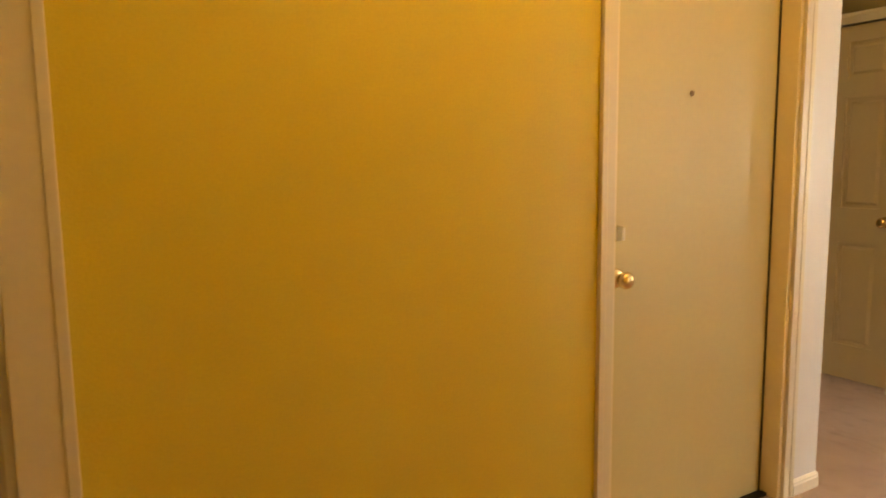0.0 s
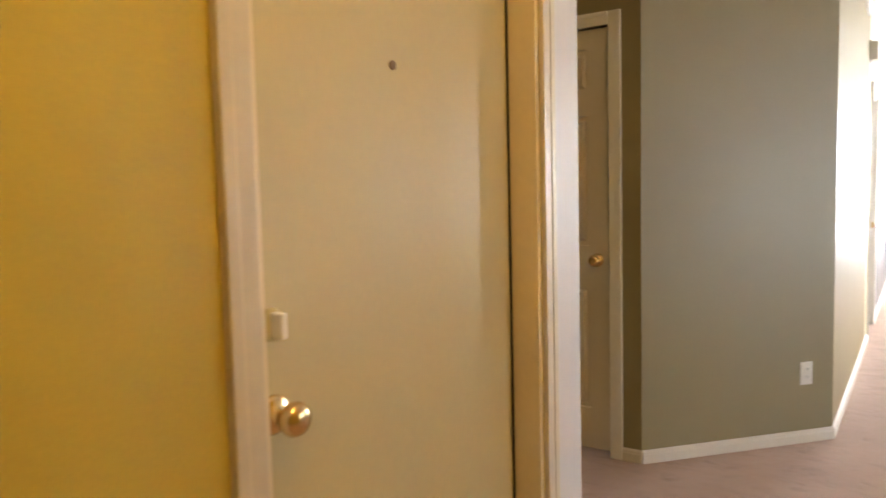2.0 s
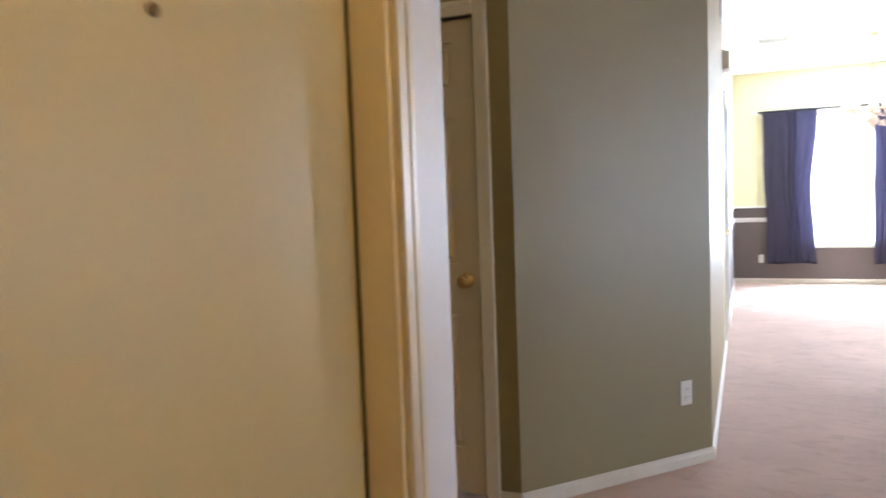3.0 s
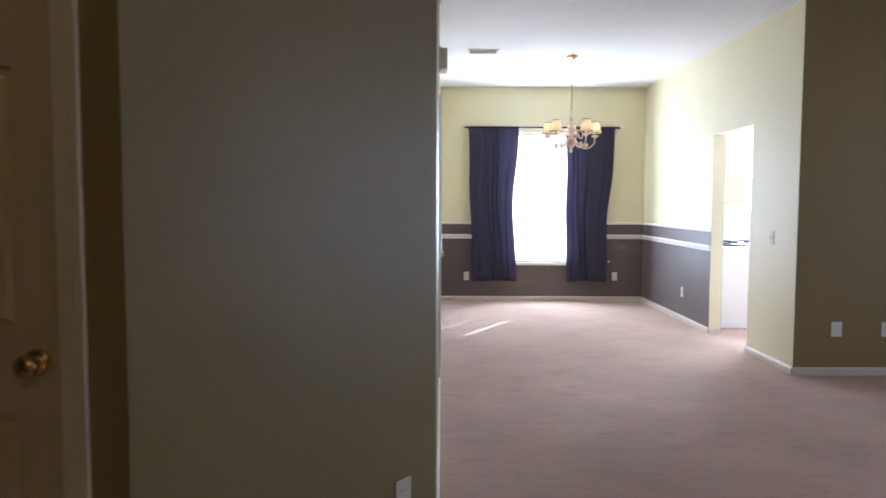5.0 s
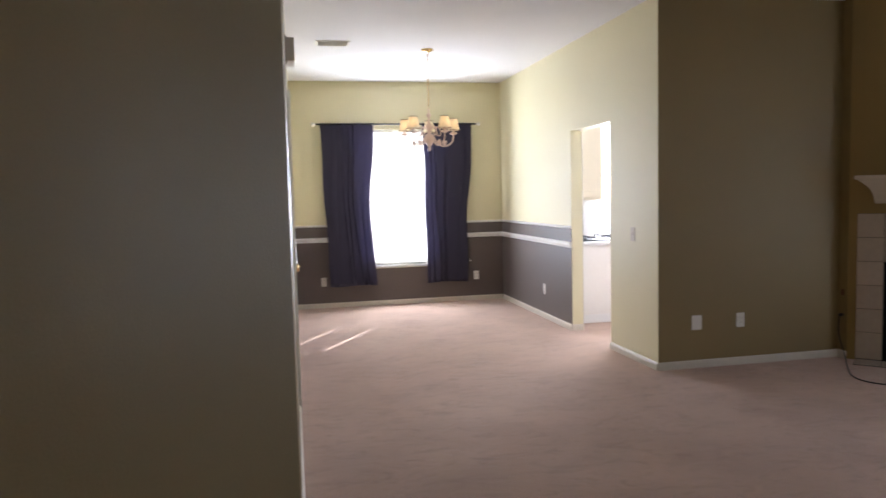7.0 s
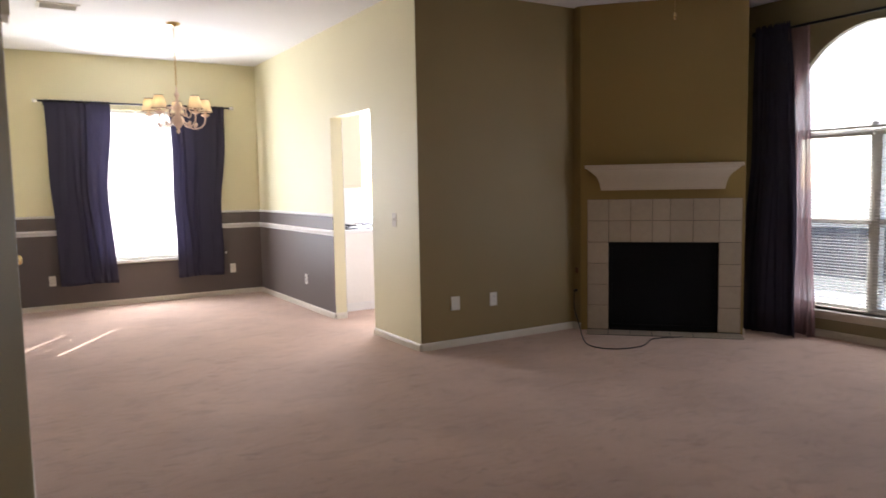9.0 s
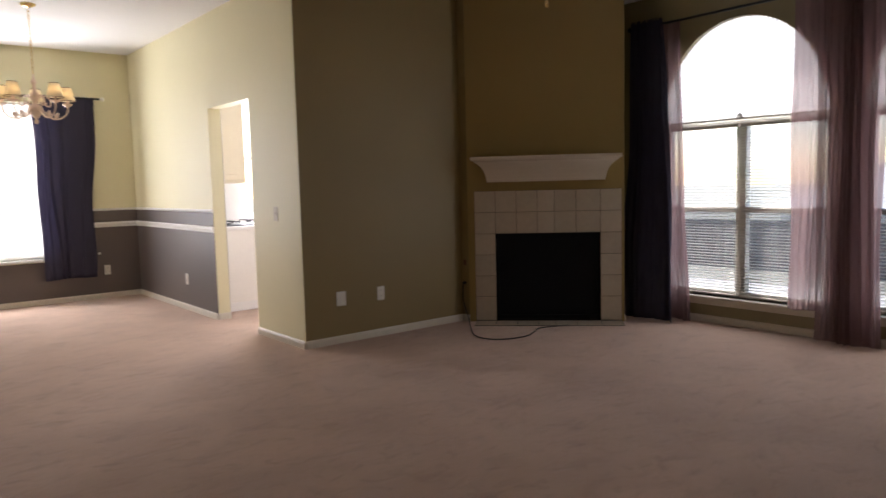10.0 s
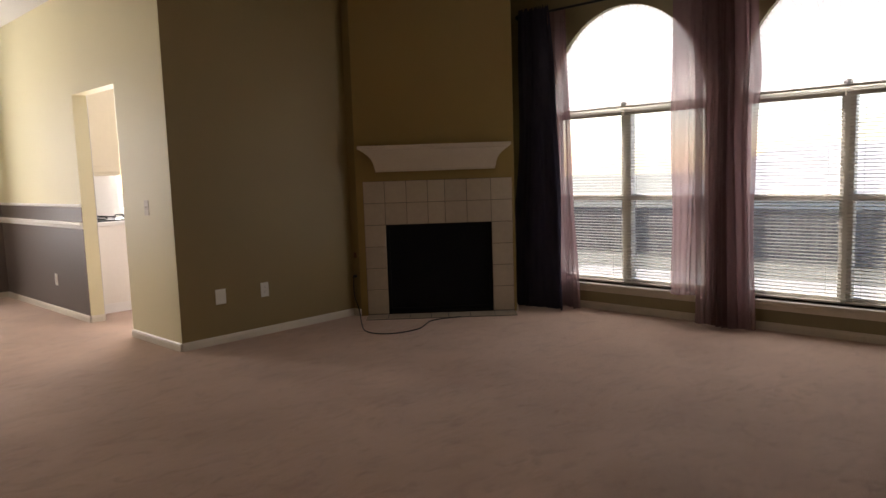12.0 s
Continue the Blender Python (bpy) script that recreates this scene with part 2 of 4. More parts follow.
def tube(points, r, n=8):
    """A round tube along points."""
    bm = bmesh.new()
    pts = [Vector(p) for p in points]
    rings, side = [], None
    for i, p in enumerate(pts):
        d = (pts[min(i + 1, len(pts) - 1)] - pts[max(i - 1, 0)]).normalized()
        if side is None:
            side = d.orthogonal().normalized()
        side = (side - d * side.dot(d)).normalized()
        up = d.cross(side)
        rings.append([bm.verts.new(p + (side * math.cos(a) + up * math.sin(a)) * r) for a in [2 * math.pi * k / n for k in range(n)]])
    for a, b in zip(rings, rings[1:]):
        for k in range(n):
            bm.faces.new((a[k], a[(k + 1) % n], b[(k + 1) % n], b[k]))
    bm.faces.new(rings[0][::-1]), bm.faces.new(rings[-1])
    return bm


def spline(points, steps=8):
    """Catmull-Rom through points."""
    P = [Vector(p) for p in points]
    P = [P[0]] + P + [P[-1]]
    out = []
    for i in range(1, len(P) - 2):
        for k in range(steps):
            t = k / steps
            out.append(0.5 * (2 * P[i] + (P[i + 1] - P[i - 1]) * t + (2 * P[i - 1] - 5 * P[i] + 4 * P[i + 1] - P[i + 2]) * t * t + (3 * P[i] - P[i - 1] - 3 * P[i + 1] + P[i + 2]) * t ** 3))
    out.append(P[-2])
    return out


def along(p0, p1, z=0.0):
    """A frame at p0 with x along the wall to p1, y into the room (to the left of that way), z up."""
    d = Vector((p1[0] - p0[0], p1[1] - p0[1], 0))
    return pose(p0[0], p0[1], z, 0, 0, math.degrees(math.atan2(d.y, d.x))), d.length


def arch_z(o, half, spring, top):
    return spring + (top - spring) * math.sqrt(max(0.0, 1 - (o / half) ** 2))


def wall(name, p0, p1, mat, z0=0.0, z1=2.88, thick=0.12, holes=(), arches=(), ext0=0.0, ext1=0.0, label=""):
    """A wall whose room face runs from p0 to p1, the room on its left. Holes: (s0, s1, z0, z1). Arches: (s0, s1, z0, spring, top)."""
    m, length = along(p0, p1)
    bm = bmesh.new()
    every = sorted([(*h, None) for h in holes] + [(a[0], a[1], a[2], a[4], a[3]) for a in arches])
    s = -ext0
    for h0, h1, hz0, hz1, spring in every:
        if h0 > s:
            box(bm, s, -thick, z0, h0, 0, z1)
        if hz0 > z0:
            box(bm, h0, -thick, z0, h1, 0, hz0)
        if spring is None:
            if hz1 < z1:
                box(bm, h0, -thick, hz1, h1, 0, z1)
        else:
            n, half, mid = 28, (h1 - h0) / 2, (h0 + h1) / 2
            for k in range(n):
                a, b = -math.cos(math.pi * k / n) * half, -math.cos(math.pi * (k + 1) / n) * half
                za, zb = arch_z(a, half, spring, hz1), arch_z(b, half, spring, hz1)
                q = [bm.verts.new((mid + u, v, w)) for v in (0, -thick) for u, w in ((a, za), (b, zb), (b, z1), (a, z1))]
                for f in ((0, 1, 2, 3), (7, 6, 5, 4), (0, 4, 5, 1), (3, 2, 6, 7)):
                    bm.faces.new([q[i] for i in f])
        s = h1
    if length + ext1 > s:
        box(bm, s, -thick, z0, length + ext1, 0, z1)
    ob = finish(bm, name, mat)
    ob.matrix_world = m
    return tagged(ob, label, kind="structure")


def strip(name, p0, p1, profile, mat, z=0.0, cuts=(), ext0=0.0, ext1=0.0):
    """A moulding along a wall face; profile: (out, up) pairs."""
    m, length = along(p0, p1, z)
    bm = bmesh.new()
    s, runs = -ext0, []
    for a, b in sorted(cuts):
        runs.append((s, a))
        s = b
    runs.append((s, length + ext1))
    for a, b in runs:
        if b - a < 0.01:
            continue
        r0, r1 = [bm.verts.new((a, o, u)) for o, u in profile], [bm.verts.new((b, o, u)) for o, u in profile]
        n = len(profile)
        for k in range(n):
            bm.faces.new((r0[k], r0[(k + 1) % n], r1[(k + 1) % n], r1[k]))
        bm.faces.new(r0), bm.faces.new(r1[::-1])
    bmesh.ops.recalc_face_normals(bm, faces=bm.faces)
    ob = finish(bm, name, mat)
    ob.matrix_world = m
    return tagged(ob, kind="structure")


BASE = [(0, 0), (0.014, 0), (0.014, 0.040), (0.011, 0.047), (0.011, 0.052), (0.004, 0.061), (0, 0.061)]
RAIL = [(0, 0), (0.010, 0), (0.014, 0.012), (0.014, 0.022), (0.024, 0.034), (0.024, 0.052), (0.018, 0.060), (0, 0.060)]
CAP = [(0, 0), (0.012, 0), (0.020, 0.010), (0.020, 0.020), (0.012, 0.028), (0, 0.028)]


def casing(name, p0, p1, s0, s1, top, mat=None, w=0.06, left=True, right=True):
    """Moulded door casing round an opening, on a wall's room face."""
    m, _ = along(p0, p1)
    bm = bmesh.new()

    def stick(x0, z0, x1, z1):
        box(bm, x0, 0.0, z0, x1, 0.014, z1, 0.003)

    if left:
        stick(s0 - w, 0, s0, top + w)
        box(bm, s0 - w, 0.010, 0, s0 - w + 0.024, 0.0165, top + w, 0.003)
    if right:
        stick(s1, 0, s1 + w, top + w)
        box(bm, s1 + w - 0.024, 0.010, 0, s1 + w, 0.0165, top + w, 0.003)
    stick(s0, top, s1, top + w)
    box(bm, s0, 0.012, top + w - 0.02, s1, 0.02, top + w, 0.003)
    ob = finish(bm, name, mat or white)
    ob.matrix_world = m
    return tagged(ob, kind="structure")


# ---- plan (metres) ----
CEIL = 2.88
XR, YB, YP = 2.756, 7.17, 3.0            # dining wall with the kitchen opening, dining window wall, living partition
AB = (-0.71, -0.81)                      # corner between the panel-door wall and the angled wall
XW = -0.429                              # hall wall with the slab door
WEND = -2.188
XS = 5.80                                # wall of the arched windows
F0 = Vector((4.42, 2.862, 0))            # chimney breast, 45 degrees
FD = Vector((math.cos(radians(46)), -math.sin(radians(46)), 0))
FL, FR = F0 - FD * 0.06, F0 + FD * 1.32
OC = FL.x                                # partition's end

# ---- floor and ceiling ----
floor = finish(boxed(-3.2, -6.6, -0.1, XS + 0.1, YB + 0.1, 0.0), "floor", carpet)
tagged(floor, "worn beige carpet with faint traffic marks", kind="structure")
ceiling = finish(boxed(-3.2, -6.6, CEIL, XS + 0.14, YB + 0.14, CEIL + 0.12), "ceiling", ceiling_paint)
tagged(ceiling, kind="structure")

# ---- dining room ----
DW0, DW1 = 0.74, 1.90                    # dining window along x
wall("wall_dining_window", (XR, YB), (0, YB), cream, thick=0.14, holes=[(XR - DW1, XR - DW0, 0.52, 2.28)], ext0=0.12, ext1=0.12)
KL, KR, KZ = 4.74, 3.84, 2.02
wall("wall_dining_kitchen", (XR, YP + 0.003), (XR, YB), cream, thick=0.12, holes=[(KR - YP - 0.003, KL - YP - 0.003, 0, KZ)])
C_D0, C_D1 = 2.72, 3.52
wall("wall_dining_hall", (0, YB), (0, 2.45), cream, thick=0.12, holes=[(YB - C_D1, YB - C_D0, 0, 2.04)])
wall("wall_hall_corner", (0, 2.45), (0, 0), tan, thick=0.12)


def dado(name, p0, p1, cuts=()):
    """The dark lower wall with its chair rail and cap."""
    m, length = along(p0, p1)
    bm = bmesh.new()
    box(bm, 0, 0, 0, length, 0.004, 1.05)
    if cuts:
        bm.free()
        bm = bmesh.new()
        s = 0.0
        for a, b, z in cuts:
            box(bm, s, 0, 0, a, 0.004, 1.05)
            if z:
                box(bm, a, 0, 0, b, 0.004, z)
            s = b
        box(bm, s, 0, 0, length, 0.004, 1.05)
    ob = finish(bm, name, dado_paint)
    ob.matrix_world = m
    tagged(ob, kind="structure")
    gaps = [(a, b) for a, b, z in cuts]
    strip("chair_rail", p0, p1, RAIL, white, 0.845, gaps)
    strip("dado_cap", p0, p1, CAP, white, 1.04, gaps)


dado("dado_north", (XR, YB), (0, YB), [(XR - DW1, XR - DW0, 0.48)])
dado("dado_east", (XR, KL), (XR, YB))
dado("dado_west", (0, YB), (0, C_D1 + 0.06))

# ---- living room ----
wall("wall_partition", (OC, YP), (XR + 0.003, YP), tan, thick=0.14)
wall("wall_chimney_side", (OC, FL.y), (OC, YP), tan, ext1=0.1)
BL, BR, BT = 0.185, 1.113, 0.80           # firebox along the breast
wall("wall_chimney_breast", FR[:2], FL[:2], breast_paint, thick=0.10, holes=[(1.32 - BR, 1.32 - BL, 0, BT)])
CE = (FR.x + 0.36, FR.y + 0.38)
wall("wall_chimney_end", CE, FR[:2], breast_paint, thick=0.10, ext1=-0.012)
wall("wall_chimney_back", (XS, CE[1]), CE, khaki, thick=0.10, ext0=0.1)
W1, W2, HALF = 1.13, -0.55, 0.72         # arched windows: centres along y, half width
SILL, SPRING, TOP = 0.23, 1.72, 2.56
wall("wall_garden", (XS, -6.4), (XS, CE[1]), khaki, thick=0.16,
     arches=[(W2 - HALF + 6.4, W2 + HALF + 6.4, SILL, SPRING, TOP), (W1 - HALF + 6.4, W1 + HALF + 6.4, SILL, SPRING, TOP)], ext0=0.1, ext1=0.1)

# ---- hall ----
wall("wall_angled", (0, 0), AB, khaki, thick=0.10)
SD0, SD1 = 0.15, 0.91                     # six-panel door, distance from the corner along -x
wall("wall_panel_door", AB, (AB[0] - 1.6, AB[1]), khaki, thick=0.12, holes=[(SD0, SD1, 0, 2.04)])
GD0, GD1 = -3.325, -2.412                   # slab door opening along y
ED0, ED1 = -5.66, -4.90                   # white doorway beside the camera's start
wall("wall_hall", (XW, WEND), (XW, -6.4), gold, thick=0.14, holes=[(WEND - GD1, WEND - GD0, 0, 2.05), (WEND - ED1, WEND - ED0, 0, 2.05)])
# pale return of the hall wall
pale = finish(boxed(XW, GD1 + 0.058, 0.0, XW + 0.004, WEND, CEIL), "wall_hall_end", offwhite)
tagged(pale, kind="structure")
wall("wall_hall_return", (-2.32, WEND), (XW - 0.14, WEND), khaki, thick=0.10)
wall("wall_alcove", (-2.32, AB[1]), (-2.32, WEND), khaki)
# unseen wall and its back face, added to hold window daylight off the hall
wall("wall_daylight_block", (1.85, -6.4), (1.85, -1.75), gold, thick=0.10)
wall("wall_daylight_block_back", (1.956, -1.752), (1.956, -6.4), khaki, thick=0.005)
wall("wall_south", (-0.6, -6.4), (XS, -6.4), khaki)
wall("wall_closet_back", (-1.3, -2.2), (-1.3, -6.4), khaki)
wall("wall_bedroom_back", (-1.5, 4.6), (-1.5, -0.7), offwhite)

for a, b, c in (((XR, YB), (0, YB), ()), ((XR, YP), (XR, KR), ()), ((XR, KL), (XR, YB), ()), ((0, YB), (0, 0), [(YB - C_D1 - 0.06, YB - C_D0 + 0.06)]),
                ((OC, YP), (XR, YP), ()), ((OC, FL.y), (OC, YP), ()), ((XS, -6.4), (XS, CE[1]), ()), ((0, 0), AB, ()),
                (AB, (AB[0] - 1.6, AB[1]), [(SD0 - 0.06, SD1 + 0.06)]), ((XW + 0.004, WEND), (XW + 0.004, GD1 + 0.06), ()), ((-2.32, WEND), (XW, WEND), ()),
                ((XW, GD0 - 0.06), (XW, ED1 + 0.11), ()), ((1.85, -6.4), (1.85, -1.75), ()), (CE, FR[:2], ())):
    strip("baseboard", a, b, BASE, ivory_trim, 0, c)
# jamb linings of the kitchen opening
strip("baseboard", (XR + 0.12, KL), (XR, KL), BASE, ivory_trim)
strip("baseboard", (XR, KR), (XR + 0.12, KR), BASE, ivory_trim)


# ---- doors ----
def knob(parent, x, y, z, mat, side=1):
    """A round door knob on its rose, pointing along y."""
    k = part("knob", lathe([(0.0, 0), (0.032, 0), (0.032, 0.006), (0.026, 0.010), (0.012, 0.012), (0.011, 0.028), (0.018, 0.034), (0.026, 0.042), (0.028, 0.052), (0.024, 0.062), (0.014, 0.067), (0.0, 0.068)], 24), mat, parent, smooth=True)
    k.matrix_local = pose(x, y, z, -90 * side, 0, 0)
    return k


def panel_door(name, p0, p1, s0, s1, knob_s, label, depth=0.05):
    """A six-panel door set back in its opening, with lining, stops and knob."""
    m, _ = along(p0, p1)
    w, h = s1 - s0 - 0.006, 2.025
    d = empty(name, m @ pose(s0 + 0.003, -depth, 0.018), label, "door")
    tagged(d, kind="structure")
    bm = bmesh.new()
    st, mid = 0.11, 0.09
    pw = (w - 2 * st - mid) / 2
    rows = [(0.20, 0.80), (1.00, 1.62), (1.73, 1.93)]
    for x0, x1 in ((0, st), (st + pw, st + pw + mid), (w - st, w)):
        box(bm, x0, -0.035, 0, x1, 0, h)
    for a, b in ((0, 0.20), (0.80, 1.00), (1.62, 1.73), (1.93, h)):
        for x0 in (st, st + pw + mid):
            box(bm, x0, -0.035, a, x0 + pw, 0, b)
    part("leaf", bm, panel_paint, d)
    for a, b in rows:
        for x0 in (st, st + pw + mid):
            bm = boxed(x0, -0.034, a, x0 + pw, -0.017, b)
            g = bmesh.ops.create_cube(bm, size=1)["verts"]
            bmesh.ops.scale(bm, vec=(pw - 0.04, 0.017, b - a - 0.04), verts=g)
            bmesh.ops.translate(bm, vec=(x0 + pw / 2, -0.0105, (a + b) / 2), verts=g)
            es = list({e for v in g for e in v.link_edges if all(abs(u.co.y + 0.002) < 1e-4 for u in e.verts)})
            bmesh.ops.bevel(bm, geom=es, offset=0.014, segments=1, affect="EDGES")
            part("panel", bm, panel_paint, d)
    knob(d, knob_s, 0, 0.93, brass)
    part("latch_plate", boxed(w - 0.002 if knob_s > w / 2 else -0.004, -0.03, 0.90, w + 0.004 if knob_s > w / 2 else 0.002, 0.001, 0.97), nickel, d)
    return d


def lining(name, p0, p1, s0, s1, top, thick=0.12, mat=None):
    m, _ = along(p0, p1)
    bm = bmesh.new()
    box(bm, s0 - 0.001, -thick, 0, s0 + 0.018, -0.001, top)
    box(bm, s1 - 0.018, -thick, 0, s1 + 0.001, -0.001, top)
    box(bm, s0, -thick, top - 0.018, s1, -0.001, top + 0.001)
    ob = finish(bm, name, mat or white)
    ob.matrix_world = m
    return tagged(ob, kind="structure")


PA = (AB, (AB[0] - 1.6, AB[1]))
lining("door_lining", *PA, SD0 - 0.018, SD1 + 0.018, 2.058)
casing("door_casing", *PA, SD0, SD1, 2.04)
panel_door("door_1", *PA, SD0, SD1, 0.07, "closed cream six-panel door with round nickel knob", 0.03)
PC = ((0, YB), (0, 0))
lining("door_lining", *PC, YB - C_D1, YB - C_D0, 2.04)
casing("door_casing", *PC, YB - C_D1, YB - C_D0, 2.04)
panel_door("door_2", *PC, YB - C_D1, YB - C_D0, 0.7, "closed cream panel door beside the dining room", 0.03)

# slab door with deadbolt, knob and viewer
PW = ((XW, WEND), (XW, -6.4))
s0, s1 = WEND - GD1, WEND - GD0
lining("door_lining", *PW, s0, s1, 2.05, 0.14, jamb_paint)
casing("door_casing", *PW, s0, s1, 2.05, warm_trim, 0.058)
mW, _ = along(*PW)
slab = empty("door_3", mW @ pose(s0 + 0.022, -0.092, 0.012), "closed cream slab entry door with brass knob and deadbolt", "door")
tagged(slab, kind="structure")
dw = s1 - s0 - 0.044
part("leaf", boxed(0.013, -0.02, 0, dw - 0.004, 0.02, 2.015, bevel=0.002), door_paint, slab)
part("weatherstrip", boxed(-0.003, -0.02, 0, 0.012, 0.018, 2.02), dark_slot, slab, "dark weatherstrip in the hinge gap")
part("threshold", boxed(0, -0.03, -0.012, dw, 0.05, 0.0), iron, slab, "dark metal threshold")
ky = WEND - (-3.238) - s0 - 0.022
knob(slab, ky, 0.02, 0.922, brass)
bolt = part("deadbolt", lathe([(0, 0), (0.027, 0), (0.027, 0.007), (0.020, 0.012), (0.0, 0.013)], 24), door_paint, slab, smooth=True)
bolt.matrix_local = pose(ky, 0.02, 1.067, -90, 0, 0)
part("thumb_turn", boxed(ky - 0.007, 0.03, 1.046, ky + 0.007, 0.056, 1.088, bevel=0.004), plastic, slab, "bright ivory thumb turn")
viewer = part("door_viewer", lathe([(0, 0), (0.009, 0), (0.009, 0.004), (0.005, 0.005), (0, 0.003)], 16), aged_brass, slab, "small dark brass door viewer")
viewer.matrix_local = pose(WEND + 2.902 - s0 - 0.022, 0.02, 1.516, -90, 0, 0)

# white doorway at the start of the walk
e0, e1 = WEND - ED1, WEND - ED0
lining("door_lining", *PW, e0, e1, 2.05, 0.14)
casing("door_casing", *PW, e0, e1, 2.05, warm_trim, 0.11)
panel_door("door_4", *PW, e0, e1, 0.6, "closed cream panel door in the hall", 0.06)


# ---- switches and sockets ----
def outlet(p, yaw, label="ivory duplex wall socket on a cream plate", wide=0.07, kind="outlet", mat=None, tall=0.114):
    o = empty("wall_" + kind, pose(p[0], p[1], p[2], 0, 0, yaw), label, kind, "wall sockets")
    part("plate", boxed(-wide / 2, 0, -tall / 2, wide / 2, 0.006, tall / 2, bevel=0.002), mat or plastic, o)
    if kind == "outlet":
        for z in (0.02, -0.02):
            s = part("socket", boxed(-0.017, 0.005, z - 0.014, 0.017, 0.009, z + 0.014, bevel=0.002), plastic, o)
            for x in (-0.006, 0.006):
                part("slot", boxed(x - 0.001, 0.0085, z - 0.004, x + 0.001, 0.0095, z + 0.006), dark_slot, s)
    elif kind == "switch":
        part("toggle", boxed(-0.005, 0.005, -0.004, 0.005, 0.014, 0.012, bevel=0.002), mat or plastic, o)
    return o


outlet((0.36, YB - 0.004, 0.335), 180)
outlet((2.38, YB - 0.004, 0.335), 180)
outlet((XR - 0.004, 5.54, 0.33), 90)
outlet((3.085, YP, 0.36), 180, "ivory blank cable plate on khaki wall", 0.085, "plate")
outlet((3.47, YP, 0.36), 180)
ob_ = Vector((AB[0] * 0.153, AB[1] * 0.153, 0.35))
outlet(ob_, -131.2)
outlet((XR, 3.414, 1.05), 90, "cream toggle light switch on pale yellow wall", 0.07, "switch", cupboard_paint)
outlet((XS, 0.83, 0.115), 90, "khaki-painted wide wall plate low under the window sill", 0.114, "plate", khaki, 0.07)

# hook left on the dining wall beside the curtain
hook = empty("tieback_hook", pose(2.30, YB - 0.004, 0.535, 0, 0, 180), "small white curtain tieback hook on the dado wall", "hook")
rose = part("plate", lathe([(0, 0), (0.014, 0), (0.014, 0.003), (0.008, 0.006), (0, 0.006)], 16), plastic, hook, smooth=True)
rose.matrix_local = pose(0, 0, 0, -90, 0, 0)
part("hook", tube(spline([(0, 0.004, 0), (0, 0.028, -0.002), (0, 0.040, 0.008), (0, 0.036, 0.022)], 6), 0.003, 8), plastic, hook, smooth=True)

# door chime and grille on the dining hall wall
chime = empty("door_chime", pose(0, 2.5, 2.30, 0, 0, -90), "cream door chime box above the panel door", "door chime")
part("cover", boxed(-0.10, 0, -0.07, 0.10, 0.055, 0.07, bevel=0.008), plastic, chime)
part("back_plate", boxed(-0.085, -0.001, -0.085, 0.085, 0.012, 0.085, bevel=0.002), white, chime)
grille = empty("wall_grille", pose(0, 2.05, 2.62, 0, 0, -90), "white wall air grille near the ceiling", "vent")
part("frame", boxed(-0.15, 0, -0.10, 0.15, 0.012, 0.10, bevel=0.003), white, grille)
for k in range(8):
    sl = part("slat", boxed(-0.13, 0.0, -0.007, 0.13, 0.003, 0.007), white, grille)
    sl.matrix_local = pose(0, 0.018, -0.08 + k * 0.023, 35, 0, 0)

# ceiling air vent
vent = empty("ceiling_vent", pose(0.44, 4.93, CEIL), "white metal ceiling air vent with slats", "vent")
bm = bmesh.new()
for a in ((-0.16, -0.10, 0.16, -0.075), (-0.16, 0.075, 0.16, 0.10), (-0.16, -0.075, -0.135, 0.075), (0.135, -0.075, 0.16, 0.075)):
    box(bm, a[0], a[1], -0.010, a[2], a[3], 0.0)
part("frame", bm, plastic, vent)
part("backing", boxed(-0.135, -0.075, -0.002, 0.135, 0.075, 0.0), dark_slot, vent)
for k in range(7):
    sl = part("slat", boxed(-0.135, -0.010, -0.001, 0.135, 0.010, 0.001), plastic, vent)
    sl.matrix_local = pose(0, -0.066 + k * 0.022, -0.008, 58, 0, 0)


# ---- windows ----
def bar(bm, *a):
    box(bm, *a, bevel=0.004)


